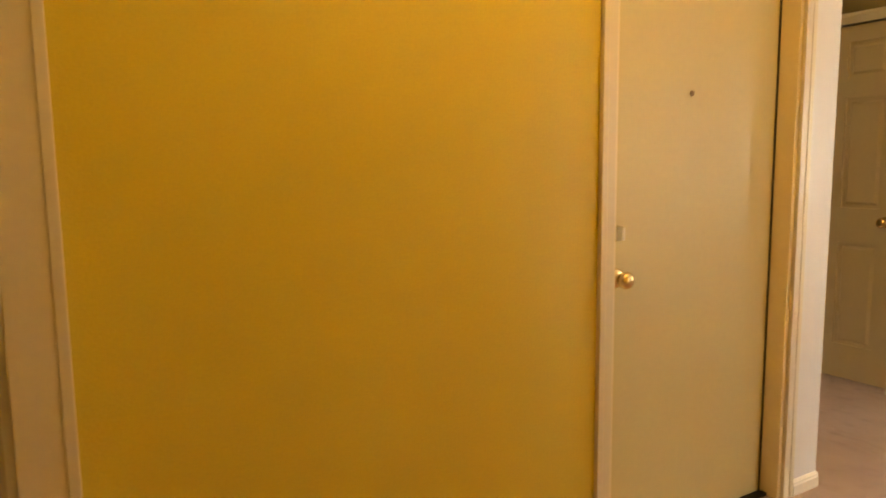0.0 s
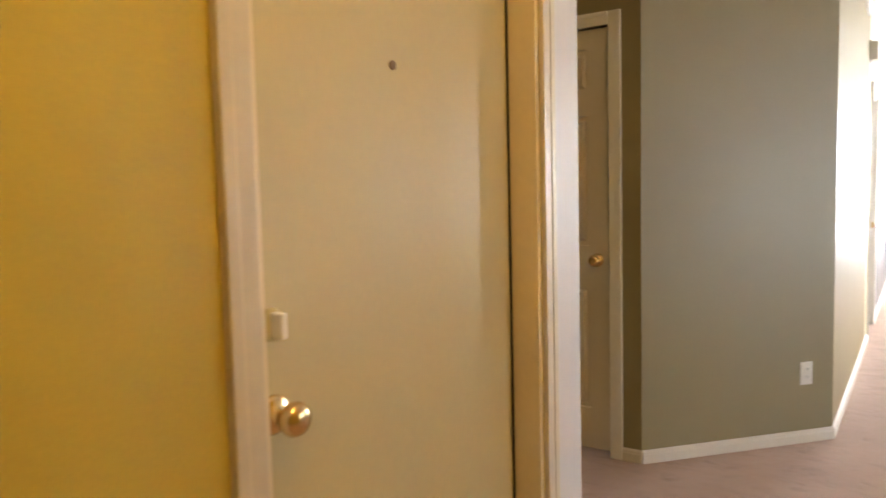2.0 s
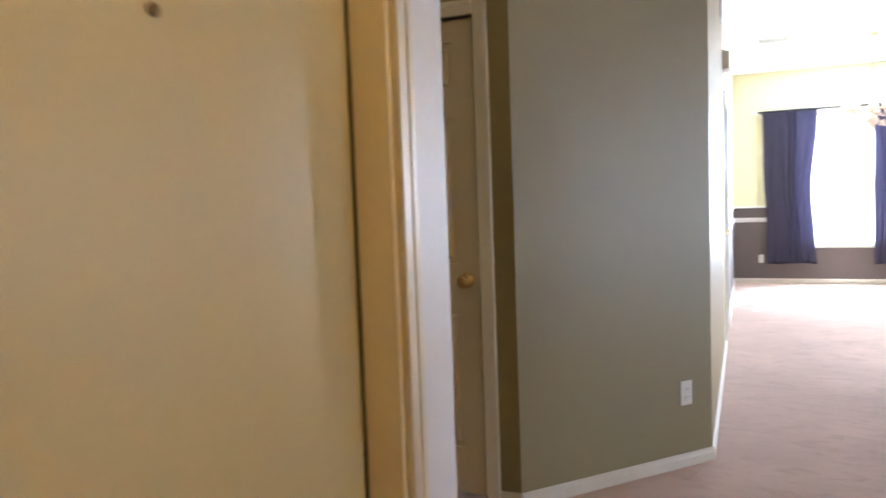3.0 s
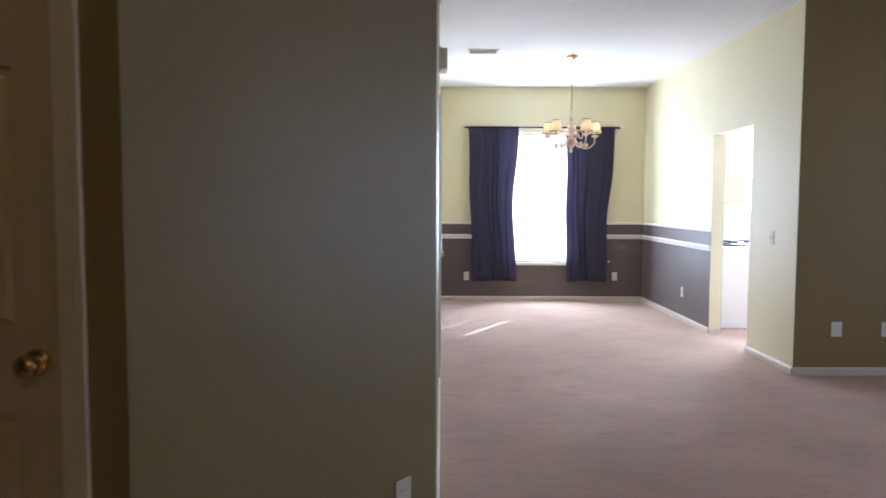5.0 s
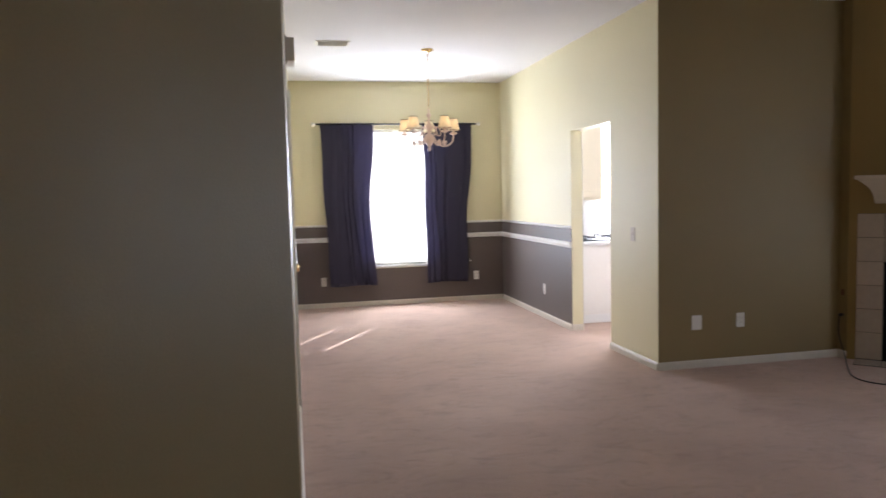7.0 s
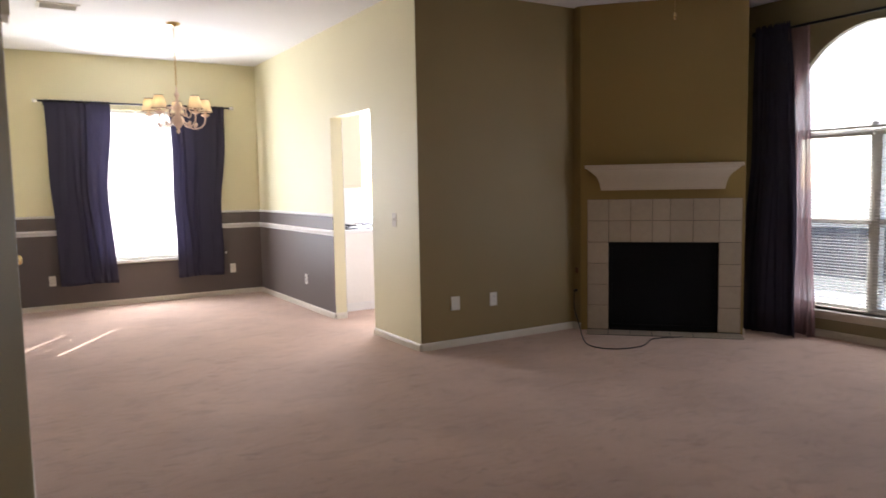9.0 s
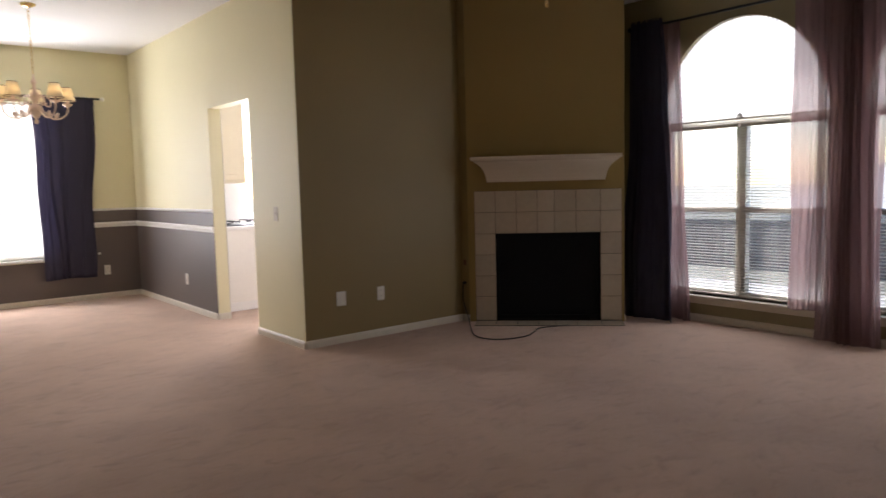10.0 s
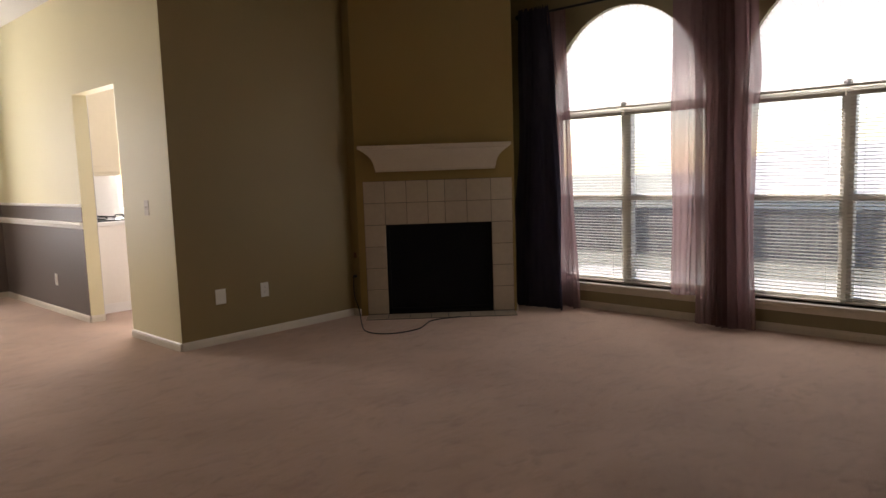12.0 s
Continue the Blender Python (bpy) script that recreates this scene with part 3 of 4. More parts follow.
def arched_window(name, yc):
    """An arched unit: vinyl frame, transom, mullion, meeting rails, panes, sill. Local x runs along -y, y into the room."""
    w = empty(name, pose(XS, yc, 0, 0, 0, 90), "arched white vinyl window above twin sashes", "window")
    tagged(w, kind="structure")
    bm = bmesh.new()
    y0, y1 = -0.14, -0.08
    bar(bm, -HALF, y0, SILL, -HALF + 0.05, y1, SPRING)
    bar(bm, HALF - 0.05, y0, SILL, HALF, y1, SPRING)
    bar(bm, -HALF, y0, SILL, HALF, y1, SILL + 0.05)
    n = 28
    for k in range(n):
        a, b = math.pi * k / n, math.pi * (k + 1) / n
        q = []
        for y in (y0, y1):
            for t in (a, b):
                for r in (1.0, 0.93):
                    q.append(bm.verts.new((-math.cos(t) * HALF * r, y, SPRING + math.sin(t) * (TOP - SPRING) * r)))
        for f in ((0, 2, 6, 4), (1, 5, 7, 3), (0, 1, 3, 2), (4, 6, 7, 5)):
            bm.faces.new([q[i] for i in f])
    part("window_frame", bm, vinyl, w)
    part("transom", boxed(-HALF, y0 - 0.01, SPRING - 0.03, HALF, y1 + 0.012, SPRING + 0.02, bevel=0.005), vinyl, w)
    part("mullion", boxed(-0.045, y0 - 0.01, SILL, 0.045, y1 + 0.01, SPRING - 0.03, bevel=0.005), vinyl, w)
    for x0, x1 in ((-HALF + 0.04, -0.04), (0.04, HALF - 0.04)):
        part("meeting_rail", boxed(x0, y0, 0.955, x1, y1 + 0.004, 1.005, bevel=0.004), vinyl, w)
        for z0, z1 in ((SILL + 0.04, 0.96), (1.0, SPRING - 0.03)):
            g = part("pane", boxed(x0, -0.112, z0, x1, -0.108, z1), glass, w)
            g.visible_shadow = False
        part("lower_sash_mesh", boxed(x0, y0 - 0.006, SILL + 0.04, x1, y0 - 0.004, 0.97), fine_screen, w, "fine grey insect screen over the lower sash")
    bm = bmesh.new()
    f, bk = [], []
    for k in range(29):
        t = math.pi * k / 28
        for lst, y in ((f, -0.112), (bk, -0.108)):
            lst.append(bm.verts.new((-math.cos(t) * HALF * 0.95, y, SPRING + 0.02 + math.sin(t) * (TOP - SPRING) * 0.93)))
    bm.faces.new(f), bm.faces.new(bk[::-1])
    g = part("pane", bm, glass, w)
    g.visible_shadow = False
    part("window_sill", boxed(-HALF - 0.05, -0.08, SILL - 0.03, HALF + 0.05, 0.045, SILL, bevel=0.006), ivory_trim, w)
    part("apron", boxed(-HALF - 0.03, 0.0, SILL - 0.075, HALF + 0.03, 0.014, SILL - 0.03, bevel=0.003), ivory_trim, w)
    return w


def fan_shade(yc):
    """The pleated paper fan that fills the arch."""
    bm = bmesh.new()
    n = 120
    hub, rim = [], []
    for k in range(n + 1):
        t = math.pi * k / n
        o = 0.0055 if k % 2 else -0.0055
        rim.append(bm.verts.new((-math.cos(t) * HALF * 0.985, o, math.sin(t) * (TOP - SPRING) * 0.985)))
        hub.append(bm.verts.new((-math.cos(t) * 0.006, o * 0.05, math.sin(t) * 0.006 - 0.01)))
    for k in range(n):
        bm.faces.new((hub[k], hub[k + 1], rim[k + 1], rim[k]))
    f = empty("fan_shade", pose(XS + 0.045, yc, SPRING + 0.03, 0, 0, 90), "white pleated fan shade filling the window arch", "window shade", "fan shades")
    ob = part("pleats", bm, fan_mat, f)
    md = ob.modifiers.new("thick", "SOLIDIFY")
    md.thickness = 0.001
    hub_disc = part("hub", lathe([(0, 0), (0.028, 0), (0.028, 0.003), (0.020, 0.006), (0, 0.007)], 20), fan_mat, f, "small round paper hub")
    hub_disc.matrix_local = pose(0, 0.004, 0.004, -90, 0, 0)
    part("bottom_rail", boxed(-HALF + 0.01, -0.012, -0.02, HALF - 0.01, 0.012, -0.004, bevel=0.003), plastic, f)


def slat_mesh(length, width=0.025):
    bm = bmesh.new()
    n, rows = 4, []
    for x in (-length / 2, length / 2):
        rows.append([bm.verts.new((x, -width / 2 + width * k / n, 0.0022 * (1 - (2 * k / n - 1) ** 2))) for k in range(n + 1)])
        rows.append([bm.verts.new((x, -width / 2 + width * k / n, 0.0022 * (1 - (2 * k / n - 1) ** 2) - 0.0009)) for k in range(n + 1)])
    for k in range(n):
        bm.faces.new((rows[0][k], rows[2][k], rows[2][k + 1], rows[0][k + 1]))
        bm.faces.new((rows[1][k + 1], rows[3][k + 1], rows[3][k], rows[1][k]))
    me = bpy.data.meshes.new("slat")
    bm.to_mesh(me)
    bm.free()
    me.materials.append(slat_mat)
    return me


def blind(m, length, z0, z1, tilt, label, pitch=0.0245):
    """A mini blind: headrail, slats of their own, bottom rail, ladder cords and wand."""
    b = empty("mini_blind", m, label, "window blind", "mini blinds")
    part("headrail", boxed(-length / 2, -0.018, z1 - 0.03, length / 2, 0.018, z1, bevel=0.003), plastic, b)
    me, z, k = slat_mesh(length), z1 - 0.045, 0
    while z > z0 + 0.02:
        s = new("slat", me)
        s.parent = b
        s.matrix_local = pose(0, 0, z, tilt + 1.5 * math.sin(k * 1.7), 0, 0.06 * math.sin(k * 2.3))
        z -= pitch
        k += 1
    part("bottom_rail", boxed(-length / 2, -0.012, z0, length / 2, 0.012, z0 + 0.014, bevel=0.003), plastic, b)
    for x in (-length * 0.36, length * 0.36):
        part("ladder_cord", tube([(x, 0.013, z0), (x, 0.013, z1)], 0.001, 5), plastic, b)
    if abs(tilt) > 45:
        part("wand", tube([(-length / 2 + 0.06, 0.02, z1 - 0.02), (-length / 2 + 0.06, 0.024, z1 - 0.7)], 0.004, 6), plastic, b)


for i, yc in enumerate((W1, W2)):
    arched_window("window_%d" % (i + 1), yc)
    fan_shade(yc)
    for c in (-HALF / 2, HALF / 2):
        blind(pose(XS + 0.055, yc + c, 0, 0, 0, 90), HALF - 0.03, SILL + 0.01, SPRING - 0.02, -9, "white horizontal mini blind lowered with open slats")

# dining window
dwc, dwh = (DW0 + DW1) / 2, (DW1 - DW0) / 2
w3 = empty("window_3", pose(dwc, YB, 0, 0, 0, 180), "white vinyl dining window behind closed blinds", "window")
tagged(w3, kind="structure")
bm = bmesh.new()
for a in ((-dwh, 0.52, -dwh + 0.05, 2.28), (dwh - 0.05, 0.52, dwh, 2.28), (-dwh, 0.52, dwh, 0.57), (-dwh, 2.23, dwh, 2.28)):
    bar(bm, a[0], -0.13, a[1], a[2], -0.08, a[3])
part("window_frame", bm, vinyl, w3)
part("mullion", boxed(-0.010, -0.13, 0.55, 0.050, -0.08, 2.25, bevel=0.004), vinyl, w3)
for x0, x1 in ((-dwh + 0.04, -0.03), (0.03, dwh - 0.04)):
    part("meeting_rail", boxed(x0, -0.13, 1.37, x1, -0.078, 1.42, bevel=0.004), vinyl, w3)
    g = part("pane", boxed(x0, -0.108, 0.56, x1, -0.104, 2.24), glass, w3)
    g.visible_shadow = False
part("window_sill", boxed(-dwh - 0.05, -0.08, 0.49, dwh + 0.05, 0.045, 0.52, bevel=0.005), white, w3)
for x0, x1, tilt in ((DW0 + 0.02, 1.318, 64), (1.344, 1.750, 64)):
    blind(pose((x0 + x1) / 2, YB + 0.045, 0, 0, 0, 180), x1 - x0, 0.53, 2.265, tilt, "white mini blind closed over the dining window", 0.021)
# dark mesh added behind the blinds to cut sun streaks below the meeting rail
for x0, x1 in ((-dwh + 0.04, -0.03), (0.03, dwh - 0.04)):
    part("lower_sash_mesh", boxed(x0, -0.136, 0.56, x1, -0.134, 1.39), sun_mesh_mat, w3, "unseen dark mesh added to dim the sun below the meeting rail")


# ---- curtains ----
def curtain(name, label, m, top, bottom, z0, z1, folds, depth, mat, pinch=(), flare=0.0, seed=1, thick=0.003, lean=0.0, crown=0.014):
    """A hanging cloth with folds. top, bottom: its sideways extent at the rod and at the hem; pinch: (height 0..1, shift of both edges)."""
    rnd = random.Random(seed)
    ph = [rnd.uniform(0, 6.28) for _ in range(6)]
    nx, nz = folds * 12, 48
    bm = bmesh.new()
    grid = []
    for j in range(nz + 1):
        v = j / nz
        row = []
        x0 = top[0] * v + bottom[0] * (1 - v)
        x1 = top[1] * v + bottom[1] * (1 - v)
        x0 += 0.010 * math.sin(4.5 * v + ph[0]) + 0.005 * math.sin(13 * v + ph[1])
        x1 += 0.010 * math.sin(5.1 * v + ph[2]) + 0.005 * math.sin(12 * v + ph[3])
        for h, dl, dr, sp in pinch:
            g = math.exp(-((v - h) / sp) ** 2)
            x0 += dl * g
            x1 += dr * g
        for i in range(nx + 1):
            u = i / nx
            uu = u + 0.42 / folds * math.sin(7 * u + ph[0] + 1.6 * v) + 0.20 / folds * math.sin(19 * u + ph[1] - 2.2 * v)
            amp = depth * (0.55 + 0.45 * (1 - v)) * (0.62 + 0.38 * math.sin(8 * u + ph[2] + 1.1 * v))
            y = amp * math.sin(2 * math.pi * folds * uu + ph[3] + 0.7 * math.sin(2.5 * v + ph[4])) + 0.3 * amp * math.sin(2 * math.pi * folds * 2.3 * uu + ph[5])
            hem = 0.006 * math.sin(7 * u + ph[1]) if j == 0 else 0
            ruffle = crown * abs(math.sin(2 * math.pi * folds * 1.5 * u)) if j == nz else 0
            row.append(bm.verts.new((x0 + (x1 - x0) * u, y + flare * (1 - v) ** 2 + lean * (1 - v), z0 + (z1 - z0) * v + hem + ruffle)))
        grid.append(row)
    for j in range(nz):
        for i in range(nx):
            bm.faces.new((grid[j][i], grid[j][i + 1], grid[j + 1][i + 1], grid[j + 1][i]))
    ob = finish(bm, name, mat, smooth=True)
    ob.matrix_world = m
    if thick:
        md = ob.modifiers.new("thick", "SOLIDIFY")
        md.thickness, md.offset = thick, 0
    return tagged(ob, label, "curtain", "curtains")


def rod(m, x0, x1, r=0.011, label="dark metal curtain rod with round finials", tip=iron):
    o = empty("curtain_rod", m, label, "curtain rod")
    part("bar", tube([(x0, 0, 0), (x1, 0, 0)], r, 12), iron, o, smooth=True)
    for x, s in ((x0, -1), (x1, 1)):
        f = part("finial", lathe([(0, 0), (0.012, 0), (0.014, 0.01), (0.022, 0.022), (0.024, 0.034), (0.018, 0.048), (0, 0.055)], 16), tip, o, smooth=True)
        f.matrix_local = pose(x, 0, 0, 0, 90 * s, 0)
        b = part("bracket", tube([(x - s * 0.06, 0, 0), (x - s * 0.06, -0.06, -0.01), (x - s * 0.06, -0.115, -0.03)], 0.006, 8), iron, o)
    return o


rod(pose(0, YB - 0.115, 2.33, 0, 0, 180), -2.39, -0.32, tip=frosted, label="dark metal curtain rod with pale glass finials")
curtain("curtain", "navy cloth curtain panel hanging from a rod pocket", pose(0, YB - 0.115, 0, 0, 0, 0), (0.385, 1.035), (0.43, 1.035), 0.28, 2.335, 5, 0.020, navy, [(0.45, 0.0, -0.055, 0.28)], seed=3)
curtain("curtain", "navy cloth curtain panel hanging from a rod pocket", pose(0, YB - 0.115, 0, 0, 0, 0), (1.668, 2.335), (1.715, 2.255), 0.28, 2.335, 5, 0.020, navy, [(0.45, 0.0, -0.05, 0.28)], seed=5)

XC = XS - 0.13
rod(pose(XC, 0, 2.60, 0, 0, 90), -6.0, 2.06)
curtain("curtain", "navy cloth curtain panel reaching the carpet", pose(XC - 0.02, 0, 0, 0, 0, 90), (1.755, 2.07), (1.55, 2.12), 0.01, 2.625, 6, 0.035, navy, [(0.30, 0.0, 0.02, 0.22)], seed=8, flare=0.10, crown=0.035)
curtain("sheer_curtain", "gathered mauve sheer curtain beside the navy panel", pose(XC + 0.01, 0, 0, 0, 0, 90), (1.575, 1.80), (1.475, 1.72), 0.015, 2.60, 5, 0.032, sheer_mat, [(0.45, 0.02, 0.0, 0.3)], seed=11, thick=0)
curtain("sheer_curtain", "mauve sheer curtain gathered between the arched windows", pose(XC, 0, 0, 0, 0, 90), (0.0, 0.44), (-0.03, 0.45), 0.02, 2.61, 8, 0.042, sheer_mat, [(0.72, -0.03, 0.0, 0.10), (0.35, 0.01, 0.0, 0.25)], seed=21, thick=0)
curtain("sheer_curtain", "single layer of mauve sheer curtain over the window edge", pose(XC + 0.035, 0, 0, 0, 0, 90), (0.38, 0.645), (0.42, 0.645), 0.22, 2.59, 3, 0.022, sheer_mat, [], seed=25, thick=0)
curtain("sheer_curtain", "mauve sheer curtain inner fold between the windows", pose(XC - 0.045, 0, 0, 0, 0, 90), (0.03, 0.30), (-0.01, 0.30), 0.02, 2.60, 6, 0.032, sheer_mat, [(0.5, 0.02, 0.0, 0.3)], seed=31, thick=0)

# ---- fireplace ----
mF, FLEN = along((F0 + FD * 1.32)[:2], F0[:2])     # local x runs from the window end; distances s are from the other end
fire = empty("fireplace", mF, "corner fireplace with beige tile surround and black firebox", "fireplace")
TZ = [1.183, 0.992, 0.801, 0.610, 0.420, 0.230, 0.013]
TS = [0.0, 0.186, 0.374, 0.560, 0.710, 0.900, 1.112, 1.297]
bm = bmesh.new()
box(bm, 1.32 - TS[-1], -0.001, 0.0, 1.32 - BR, 0.008, TZ[0])
box(bm, 1.32 - BL, -0.001, 0.0, 1.32 - TS[0], 0.008, TZ[0])
box(bm, 1.32 - BR, -0.001, BT, 1.32 - BL, 0.008, TZ[0])
part("grout_bed", bm, grout, fire, "dark grout between the tiles")
bm = bmesh.new()                                     # firebox recess
box(bm, 1.32 - BR - 0.01, -0.52, 0.0, 1.32 - BR, -0.02, BT + 0.02)
box(bm, 1.32 - BL, -0.52, 0.0, 1.32 - BL + 0.01, -0.02, BT + 0.02)
box(bm, 1.32 - BR, -0.52, 0.002, 1.32 - BL, -0.02, 0.03)
box(bm, 1.32 - BR, -0.52, BT, 1.32 - BL, -0.105, BT + 0.02)
box(bm, 1.32 - BR, -0.53, 0.0, 1.32 - BL, -0.52, BT)
part("firebox", bm, soot, fire, "sooty black firebox")
bm = bmesh.new()
for a in ((1.32 - BR, 0.0, 1.32 - BR + 0.03, BT), (1.32 - BL - 0.03, 0.0, 1.32 - BL, BT), (1.32 - BR, BT - 0.04, 1.32 - BL, BT), (1.32 - BR, 0.03, 1.32 - BL, 0.06)):
    box(bm, a[0], -0.03, a[1], a[2], -0.005, a[3], 0.002)
part("door_frame", bm, screen_black, fire, "black metal firebox frame")
for a, b in ((BL + 0.03, BR - 0.03),):
    part("fire_screen", boxed(1.32 - b, -0.022, 0.06, 1.32 - a, -0.016, BT - 0.04), screen_black, fire, "black fire screen panel")
part("mantel_shelf", boxed(1.32 - 1.275, 0.0, 1.452, 1.32 + 0.012, 0.225, 1.482, bevel=0.006), cream_trim, fire, "cream mantel shelf")
bm = bmesh.new()                                     # coved mantel body, narrower below
prof = [(1.262, 0.118, 0.050), (1.285, 0.118, 0.052), (1.287, 0.112, 0.060), (1.300, 0.112, 0.062), (1.330, 0.106, 0.070), (1.365, 0.092, 0.085), (1.395, 0.070, 0.110), (1.420, 0.042, 0.140), (1.435, 0.025, 0.168), (1.437, 0.016, 0.180), (1.452, 0.012, 0.190)]
rings = [[bm.verts.new(v) for v in ((1.32 - 1.27 + i, 0, z), (1.32 - 1.27 + i, o, z), (1.32 - i, o, z), (1.32 - i, 0, z))] for z, i, o in prof]
for r0, r1 in zip(rings, rings[1:]):
    for k in range(4):
        bm.faces.new((r0[k], r0[(k + 1) % 4], r1[(k + 1) % 4], r1[k]))
bm.faces.new(rings[0]), bm.faces.new(rings[-1][::-1])
bmesh.ops.recalc_face_normals(bm, faces=bm.faces)
part("mantel_body", bm, cream_trim, fire, "cream coved mantel body")


def tile(x0, z0, x1, z1):
    bm = boxed(x0 + 0.002, 0.0, z0 + 0.002, x1 - 0.002, 0.0125, z1 - 0.002)
    es = [e for e in bm.edges if all(v.co.y > 0.012 for v in e.verts)]
    bmesh.ops.bevel(bm, geom=es, offset=0.0025, segments=1, affect="EDGES")
    part("tile", bm, tile_mat, fire)


for j in range(6):
    for i in range(7):
        if j < 2 or i in (0, 6):
            tile(1.32 - TS[i + 1], TZ[j + 1], 1.32 - TS[i], TZ[j])
hearth = empty("hearth", mF, "flush row of beige hearth tiles in the carpet", "hearth")
part("bed", boxed(0.02, 0.0, 0.0, 1.32, 0.205, 0.005), grout, hearth)
for i in range(7):
    part("tile", boxed(1.32 - TS[i + 1] + 0.003, 0.016, 0.002, 1.32 - TS[i] - 0.003, 0.2, 0.011, bevel=0.002), tile_mat, hearth)

# cable from the wall to the hearth
cable = empty("cable", pose(0, 0, 0), "black cable lying loose on the carpet", "cable")
part("cord", tube(spline([(OC - 0.03, 2.955, 0.35), (OC - 0.045, 2.94, 0.20), (OC - 0.06, 2.86, 0.06), (4.17, 2.66, 0.008), (3.99, 2.40, 0.007), (3.98, 2.23, 0.007), (4.09, 2.12, 0.007), (4.28, 2.09, 0.008), (4.42, 2.15, 0.009), (4.56, 2.20, 0.016), (4.80, 2.10, 0.017)], 8), 0.005, 8), rubber, cable, smooth=True)
part("plug", lathe([(0, 0), (0.013, 0), (0.014, 0.02), (0.007, 0.035), (0, 0.036)], 12), rubber, cable).matrix_local = pose(OC, 2.955, 0.355, 0, -90, 0)
outlet((OC, 2.955, 0.54), 90, "small dark brown coax wall plate beside the chimney", 0.035, "plate", trim_brown, 0.05)

# ---- chandelier ----
ch = empty("chandelier", pose(1.394, 5.147, 0), "brass chandelier with five small cream cloth shades", "chandelier")
part("canopy", lathe([(0, CEIL - 0.001), (0.062, CEIL - 0.001), (0.060, CEIL - 0.012), (0.040, CEIL - 0.024), (0.012, CEIL - 0.034), (0, CEIL - 0.036)][::-1], 24), brass, ch, smooth=True)
for k in range(18):
    z = CEIL - 0.05 - k * 0.031
    pts = [(0.008 * math.cos(a), 0, z + 0.021 * math.sin(a)) for a in [2 * math.pi * i / 12 for i in range(13)]]
    link = part("chain_link", tube(pts, 0.0028, 6), brass, ch)
    link.matrix_local = pose(0, 0, 0, 0, 0, 90 * (k % 2))
part("stem", lathe([(0, 1.86), (0.010, 1.865), (0.018, 1.885), (0.010, 1.905), (0.026, 1.925), (0.052, 1.955), (0.060, 1.985), (0.048, 2.015), (0.022, 2.035), (0.016, 2.055), (0.034, 2.075), (0.040, 2.10), (0.030, 2.125), (0.014, 2.145), (0.012, 2.20), (0.024, 2.215), (0.020, 2.235), (0.008, 2.25), (0.006, 2.29), (0, 2.292)], 24), rose_metal, ch, smooth=True)
for k in range(5):
    m = pose(0, 0, 0, 0, 0, 79 + 72 * k)
    arm = part("arm", tube(spline([(0.035, 0, 2.03), (0.07, 0, 1.965), (0.13, 0, 1.915), (0.20, 0, 1.92), (0.252, 0, 1.965), (0.262, 0, 2.03)], 8), 0.0072, 10), rose_metal, ch, "pale polished metal arm", smooth=True)
    arm.matrix_local = m
    scroll = part("scroll", tube(spline([(0.04, 0, 2.09), (0.085, 0, 2.105), (0.125, 0, 2.065), (0.115, 0, 2.02), (0.085, 0, 2.025), (0.09, 0, 2.05)], 6), 0.006, 8), rose_metal, ch, smooth=True)
    scroll.matrix_local = m
    leaf = part("leaf", lathe([(0, 0), (0.012, 0.006), (0.02, 0.025), (0.012, 0.05), (0, 0.06)], 10), rose_metal, ch, smooth=True)
    leaf.matrix_local = m @ pose(0.15, 0, 1.92, 0, 35, 0)
    cup = part("candle_cup", lathe([(0, 2.022), (0.012, 2.024), (0.036, 2.038), (0.040, 2.046), (0.036, 2.050), (0.012, 2.052), (0.012, 2.10), (0, 2.101)], 16), rose_metal, ch, smooth=True)
    cup.matrix_local = m @ pose(0.262, 0, 0)
    bulb = part("bulb", lathe([(0, 2.10), (0.009, 2.101), (0.015, 2.115), (0.016, 2.128), (0.010, 2.150), (0.003, 2.168), (0, 2.169)], 12), candle_mat, ch, "lit candle bulb", smooth=True)
    bulb.matrix_local = m @ pose(0.262, 0, 0)
    n = 24
    bm = bmesh.new()
    rings = []
    for r, z in ((0.067, 2.072), (0.037, 2.192), (0.0362, 2.192), (0.0655, 2.072)):
        rings.append([bm.verts.new((r * math.cos(2 * math.pi * i / n), r * math.sin(2 * math.pi * i / n), z)) for i in range(n)])
    for r0, r1 in zip(rings, rings[1:] + rings[:1]):
        for i in range(n):
            bm.faces.new((r0[i], r0[(i + 1) % n], r1[(i + 1) % n], r1[i]))
    sh = part("shade", bm, shade_mat, ch, "cream cloth lampshade with dark edging", smooth=True)
    sh.matrix_local = m @ pose(0.262, 0, 0)
    for r, z in ((0.0675, 2.073), (0.0375, 2.191)):
        ring = [(r * math.cos(2 * math.pi * i / n), r * math.sin(2 * math.pi * i / n), z) for i in range(n + 1)]
        part("edging", tube(ring, 0.0028, 6), trim_brown, sh)

